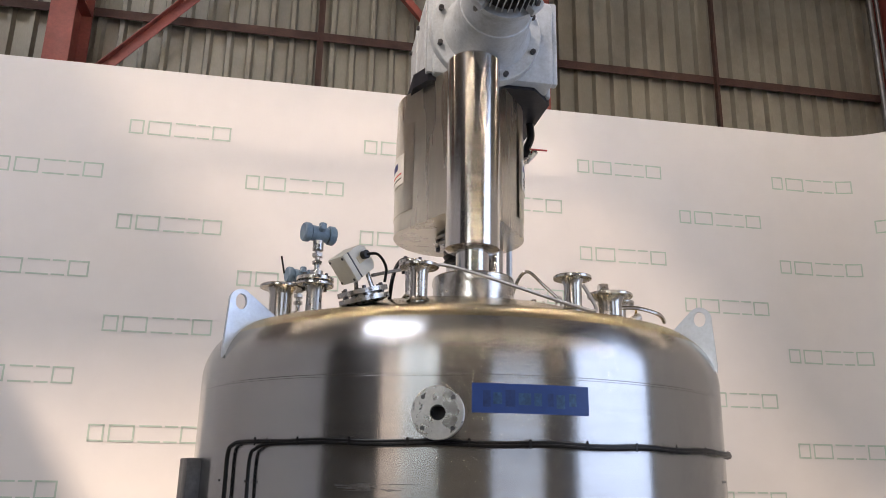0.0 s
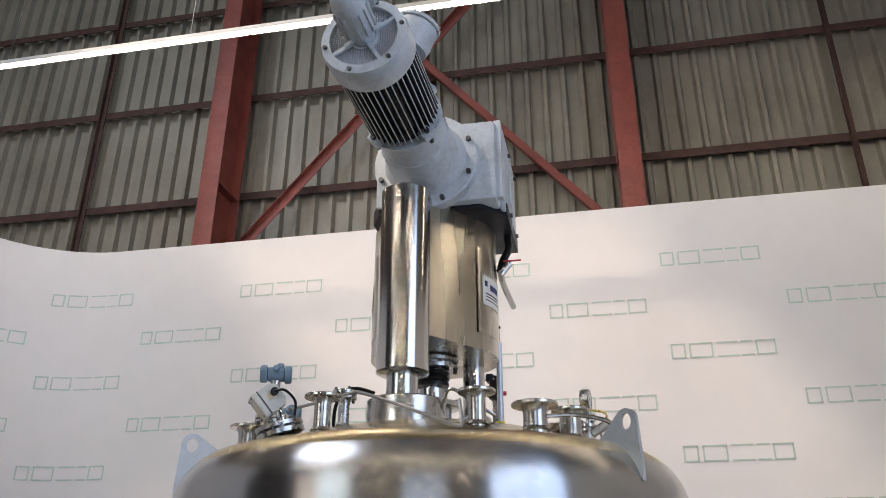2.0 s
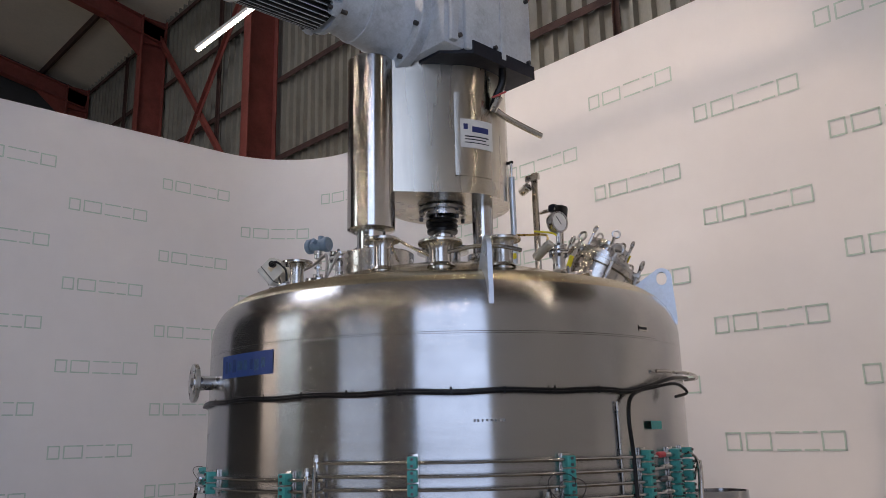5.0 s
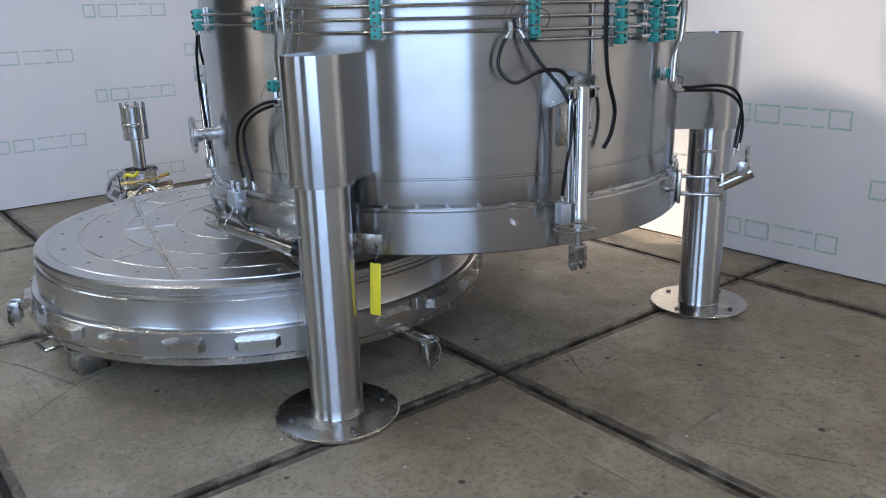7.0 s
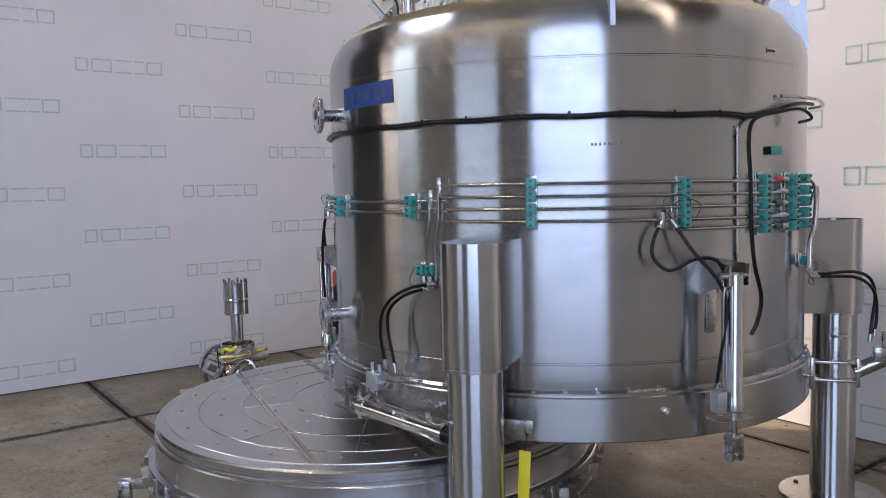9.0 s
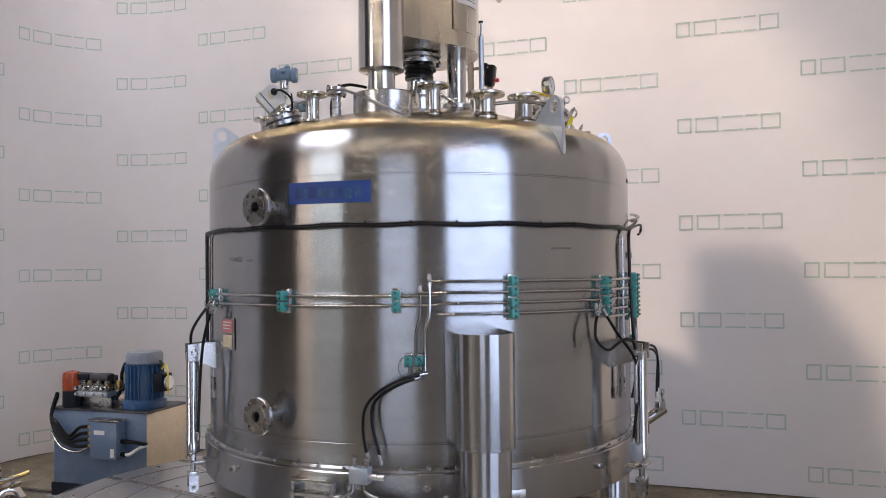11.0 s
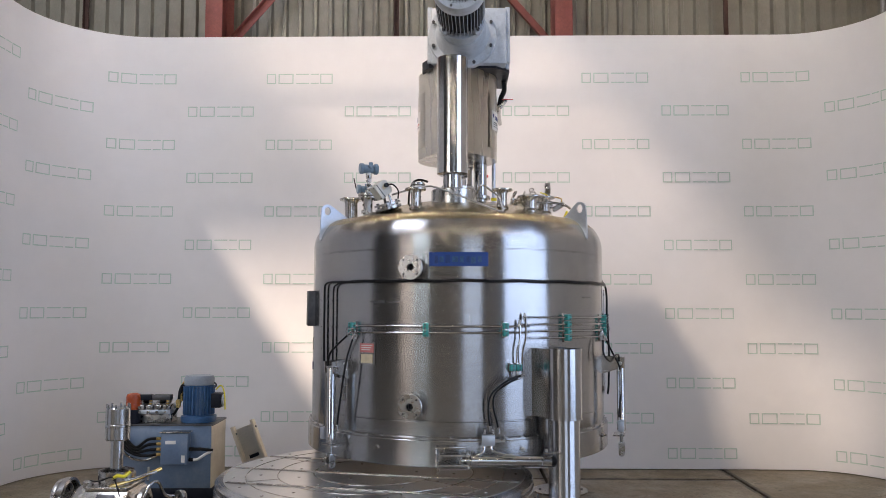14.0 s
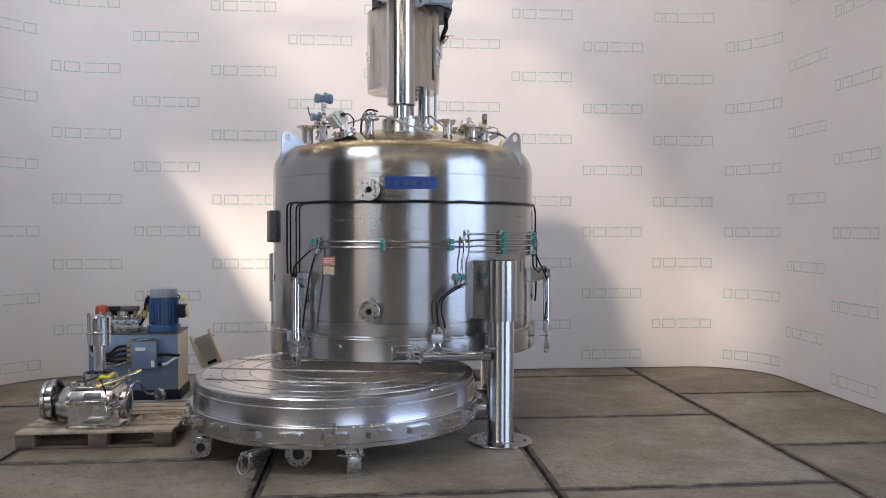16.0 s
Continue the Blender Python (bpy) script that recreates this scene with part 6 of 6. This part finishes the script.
part("rail", sweep(B(), [(0.10, -0.19, 0.21), (0.12, -0.23, 0.20), (0.13, -0.24, 0.10), (0.08, -0.24, 0.06), (-0.05, -0.24, 0.055)], 0.011, 8, 5), POLISH, valve, "bent rod handle")
part("rail", sweep(B(), [(0.12, -0.21, 0.16), (0.22, -0.21, 0.17), (0.26, -0.18, 0.22), (0.29, -0.10, 0.33), (0.33, -0.04, 0.34), (0.37, 0.0, 0.24), (0.42, 0.04, 0.22)], 0.011, 8, 5), POLISH, valve, "bent rod handle")
part("rail", sweep(B(), [(0.02, -0.16, 0.33), (0.16, -0.02, 0.36), (0.30, 0.10, 0.41)], 0.014, 8, 3), BRASS, valve)
part("lever_plate", box(B(), 0.26, 0.03, 0.014, T3(0.18, -0.03, 0.375) @ rot(28, "Z") @ rot(-12, "Y"), 0.003), SATIN, valve)
part("side_block", box(B(), 0.06, 0.06, 0.05, T3(-0.16, -0.10, 0.335), 0.006), CAST, valve)
part("stop_screw", cyl(B(), 0.010, 0.33, 0.43, 8, T3(0.22, 0.05, 0)), CAST, valve)
part("warning_band", sweep(B(), [(0.03, -0.13, 0.38), (0.06, -0.12, 0.40), (0.10, -0.09, 0.39), (0.13, -0.06, 0.42)], 0.012, 6, 4), YELLOW, valve, "crumpled yellow tape")
part("cable", sweep(B(), [(-0.15, -0.10, 0.36), (-0.05, -0.16, 0.37), (0.05, -0.18, 0.40), (0.10, -0.19, 0.30), (0.13, -0.20, 0.20)], 0.005, 6, 5), RUBBER, valve)
hw = T3(0.45, 0.10, 0.20) @ rot(-30, "Z") @ rot(90, "X")
part("hand_knob", lathe(B(), [(0, -0.02), (0.05, -0.02), (0.055, -0.01), (0.055, 0.01), (0.05, 0.02), (0.025, 0.02), (0.02, 0.01), (0, 0.01)], 30, hw), CAST, valve)
pts = [Vector((-0.62 + 0.19 * math.cos(a), 3.62 + 0.08 * math.sin(a), 0.152 + 0.012 * (k % 3))) for k, a in enumerate([2 * math.pi * j / 14 for j in range(29)])]
tagged(part("rope_coil", sweep(B(), pts, 0.007, 6, 3), WOOD), "loose pale coil of cord on the pallet", "cord")

# ---- hydraulic power pack ----
pack = thing("hydraulic_power_pack", T3(-1.575, 4.50, 0) @ rot(2, "Z"), "blue-grey hydraulic power pack with blue motor", "power pack")
for y in (-0.02, 0.12, 0.26, 0.40):
    part("skid_board", boxz(B(), -0.04, 0.94, y, y + 0.125, 0.082, 0.104, bevel=0.003), GREYWOOD, pack, "grey weathered skid board")
for x in (-0.04, 0.40, 0.84):
    part("skid_runner", boxz(B(), x, x + 0.10, -0.01, 0.515, 0.002, 0.081, bevel=0.003), WOODDARK, pack)
part("drip_tray", boxz(B(), 0.0, 0.86, 0.0, 0.46, 0.1045, 0.20, bevel=0.003), DARKPAINT, pack)
tk = part("oil_tank", boxz(B(), 0.015, 0.835, 0.01, 0.45, 0.20, 0.735, bevel=0.006), BLUEGREY, pack, "blue-grey oil tank")
part("side_sheet", boxz(B(), 0.835, 0.842, 0.0, 0.46, 0.20, 0.74), TANKSIDE, tk)
part("top_plate", boxz(B(), 0.0, 0.85, 0.0, 0.46, 0.735, 0.75, bevel=0.002), DARKSTEEL, pack)
jb = part("terminal_box", boxz(B(), 0.43, 0.66, -0.10, 0.005, 0.42, 0.685, bevel=0.008), BLUEGREY, pack, "grey terminal box on the tank")
part("box_label", boxz(B(), 0.47, 0.56, -0.103, -0.10, 0.595, 0.625), PAPER, jb)
part("box_label", boxz(B(), 0.61, 0.64, -0.103, -0.10, 0.44, 0.50), PAPER, jb)
part("box_hood", boxz(B(), 0.42, 0.68, -0.11, 0.0, 0.69, 0.70, bevel=0.002), SATIN, pack)
for z in (0.455, 0.545):
    part("cable_gland", cyl(B(), 0.016, 0, 0.04, 8, T3(0.66, -0.05, z) @ rot(90, "Y"), 0.003), RUBBER, jb)
part("power_lead", sweep(B(), [(0.70, -0.05, 0.545), (0.76, -0.05, 0.545), (0.82, -0.035, 0.535), (0.86, -0.025, 0.53)], 0.014, 8, 5), RUBBER, pack)
part("power_lead", sweep(B(), [(0.70, -0.05, 0.455), (0.74, -0.06, 0.46), (0.80, -0.04, 0.50), (0.86, -0.025, 0.525)], 0.012, 8, 5), PAPER, pack)
for k in range(4):
    z = 0.50 + 0.045 * k
    part("cable_gland", cyl(B(), 0.014, 0, 0.05, 8, T3(0.43, -0.05, z) @ rot(-90, "Y"), 0.003), BRASS, jb)
    part("control_lead", sweep(B(), [(0.38, -0.05, z), (0.30, -0.05, z - 0.01), (0.20, -0.05, 0.50 + 0.02 * k), (0.10, -0.05, 0.56 + 0.03 * k), (0.03, -0.03, 0.70), (0.04, 0.02, 0.86 - 0.01 * k)], 0.013, 8, 5), RUBBER, pack)
part("control_lead", sweep(B(), [(0.38, -0.045, 0.49), (0.28, -0.05, 0.45), (0.15, -0.06, 0.48), (0.05, -0.05, 0.58)], 0.010, 8, 5), SATIN, pack)
# upright motor
MX, MY = 0.665, 0.20
mo = part("motor", lathe(B(), [(0, 0.75), (0.15, 0.75), (0.155, 0.765), (0.155, 0.80), (0.115, 0.81), (0.112, 0.84), (0.112, 1.06), (0.125, 1.065), (0.128, 1.075), (0.128, 1.14), (0.115, 1.155), (0, 1.155)], 40, T3(MX, MY, 0)), BLUEPAINT, pack, "upright blue finned electric motor")
f1 = None
for k in range(26):
    mm = T3(MX, MY, 0.94) @ rot(360 * k / 26, "Z") @ T3(0.122, 0, 0)
    if f1 is None:
        f1 = part("cooling_fin", box(B(), 0.032, 0.006, 0.25, I4, 0.001), BLUEPAINT, mo, at=mm)
    else:
        repeat(f1, mm)
part("fan_cap", lathe(B(), [(0.128, 1.075), (0.132, 1.08), (0.132, 1.135), (0.12, 1.158), (0, 1.16)], 40, T3(MX, MY, 0)), CAPGREY, mo, "grey-blue fan cap")
part("motor_box", box(B(), 0.09, 0.12, 0.13, T3(MX + 0.17, MY - 0.02, 0.94), 0.012), DARKPAINT, mo)
part("motor_box_lid", cyl(B(), 0.05, 0, 0.02, 24, T3(MX + 0.215, MY - 0.02, 0.94) @ rot(90, "Y"), 0.004), GALV, mo)
part("earth_wire", sweep(B(), [(MX + 0.15, MY, 1.03), (MX + 0.20, MY - 0.02, 1.07), (MX + 0.24, MY - 0.05, 1.0), (MX + 0.25, MY - 0.06, 0.86)], 0.006, 6, 5), YELLOW, mo)
part("lifting_eye", tube(B(), 0.016, 0.028, -0.006, 0.006, 16, T3(MX + 0.13, MY, 1.07) @ rot(90, "X")), DARKSTEEL, mo)
# valve bank
vb = part("valve_bank", boxz(B(), 0.15, 0.45, 0.10, 0.28, 0.75, 0.83, bevel=0.006), CAST, pack, "hydraulic valve bank")
part("manifold", boxz(B(), 0.16, 0.46, 0.04, 0.26, 0.832, 0.868, bevel=0.004), GALV, vb)
for k in range(4):
    x = 0.195 + 0.075 * k
    part("valve_body", boxz(B(), x - 0.030, x + 0.030, 0.05, 0.25, 0.868, 0.912, bevel=0.006), CAST, vb)
    part("port_plug", cyl(B(), 0.012, 0.0, 0.018, 8, T3(x, 0.04, 0.850) @ rot(90, "X"), 0.002), POLISH, vb)
    part("valve_stem", cyl(B(), 0.013, 0.912, 0.952, 12, T3(x, 0.09, 0), 0.002), BRASS if k % 2 else POLISH, vb)
    part("valve_nut", cyl(B(), 0.019, 0.925, 0.938, 6, T3(x, 0.09, 0), 0.002), CAST, vb)
    part("side_knob", cyl(B(), 0.015, 0.0, 0.03, 14, T3(x, 0.05, 0.892) @ rot(90, "X"), 0.003), POLISH, vb)
for x0, x1, mt in ((0.145, 0.285, DARKPAINT), (0.292, 0.455, DARKSTEEL)):
    part("solenoid", boxz(B(), x0, x1, 0.055, 0.135, 0.950, 0.998, bevel=0.008), mt, vb)
    part("plug_socket", boxz(B(), x0 + 0.02, x1 - 0.04, 0.15, 0.22, 0.912, 0.975, bevel=0.006), RUBBER, vb)
for k, (x0, y0, x1) in enumerate(((0.44, 0.16, 0.54), (0.44, 0.22, 0.55), (0.42, 0.28, 0.53))):
    part("pipe_run", sweep(B(), [(x0, y0, 0.80 + 0.04 * k), (x0 + 0.05, y0, 0.88 + 0.04 * k), (x0 + 0.06, y0, 1.0 + 0.02 * k), (x1 - 0.02, y0 + 0.02, 1.07 + 0.01 * k), (x1 + 0.03, y0, 1.03)], 0.013, 8, 5), RUBBER if k < 2 else BRASS, vb)
for k in range(3):
    part("pipe_elbow", cyl(B(), 0.022, 0, 0.07, 8, T3(0.505, 0.12 + 0.06 * k, 0.88 + 0.05 * k), 0.004), BRASS, vb)
bc = part("beacon", lathe(B(), [(0, 0.945), (0.058, 0.945), (0.062, 0.96), (0.062, 1.05), (0.055, 1.075), (0.03, 1.085), (0, 1.086)], 28, T3(0.13, 0.06, -0.07)), ORANGE, pack, "amber warning beacon")
for z in (0.90, 0.925, 0.95, 0.975):
    part("beacon_rib", tube(B(), 0.0615, 0.0645, z, z + 0.006, 28, T3(0.13, 0.06, 0)), ORANGE, bc)
part("beacon_base", cyl(B(), 0.062, 0.75, 0.875, 24, T3(0.13, 0.06, 0), 0.004), DARKPAINT, pack)

# bent sheet frame leaning behind
t = thing("leaning_bracket", T3(-0.50, 5.55, 0) @ rot(-8, "Z") @ rot(-22, "Y"), "bent raw steel bracket frame leaning behind the cover", "bracket")
bm = B()
outl = [(-0.11, 0.0), (0.11, 0.0), (0.11, 0.62), (-0.11, 0.62)]
holed(bm, outl, [[(-0.06, 0.30), (0.05, 0.30), (0.05, 0.335), (-0.06, 0.335)]], 0.008, Matrix(((1, 0, 0, 0), (0, 0, -1, 0), (0, 1, 0, 0), (0, 0, 0, 1))))
part("web", bm, TANKSIDE, t)
part("slot_shade", boxz(B(), -0.06, 0.05, 0.010, 0.014, 0.29, 0.345), DARKPAINT, t)
for s in (-1, 1):
    part("flange", boxz(B(), s * 0.11 - 0.014, s * 0.11 + 0.014, -0.06, 0.004, 0.0, 0.66, bevel=0.003), RAWSHEET, t)
    part("bolt", cyl(B(), 0.012, -0.02, 0.02, 6, T3(s * 0.11, -0.03, 0.58) @ rot(90, "Y")), DARKSTEEL, t)

# supply cable from the pilot motor up to the roof
o = part("supply_cable", sweep(B(), [Vector(p) for p in ((1.425, 2.69, 4.085), (1.40, 2.66, 4.15), (1.30, 2.64, 4.24), (1.10, 2.64, 4.40), (0.80, 2.66, 4.75), (0.55, 2.72, 5.4), (0.38, 2.85, 6.8), (0.30, 3.0, 8.8), (0.28, 3.05, 11.07))], 0.009, 10, 8), RUBBER)
tagged(o, "black power cable rising from the motor to the roof", "cable", "cables")
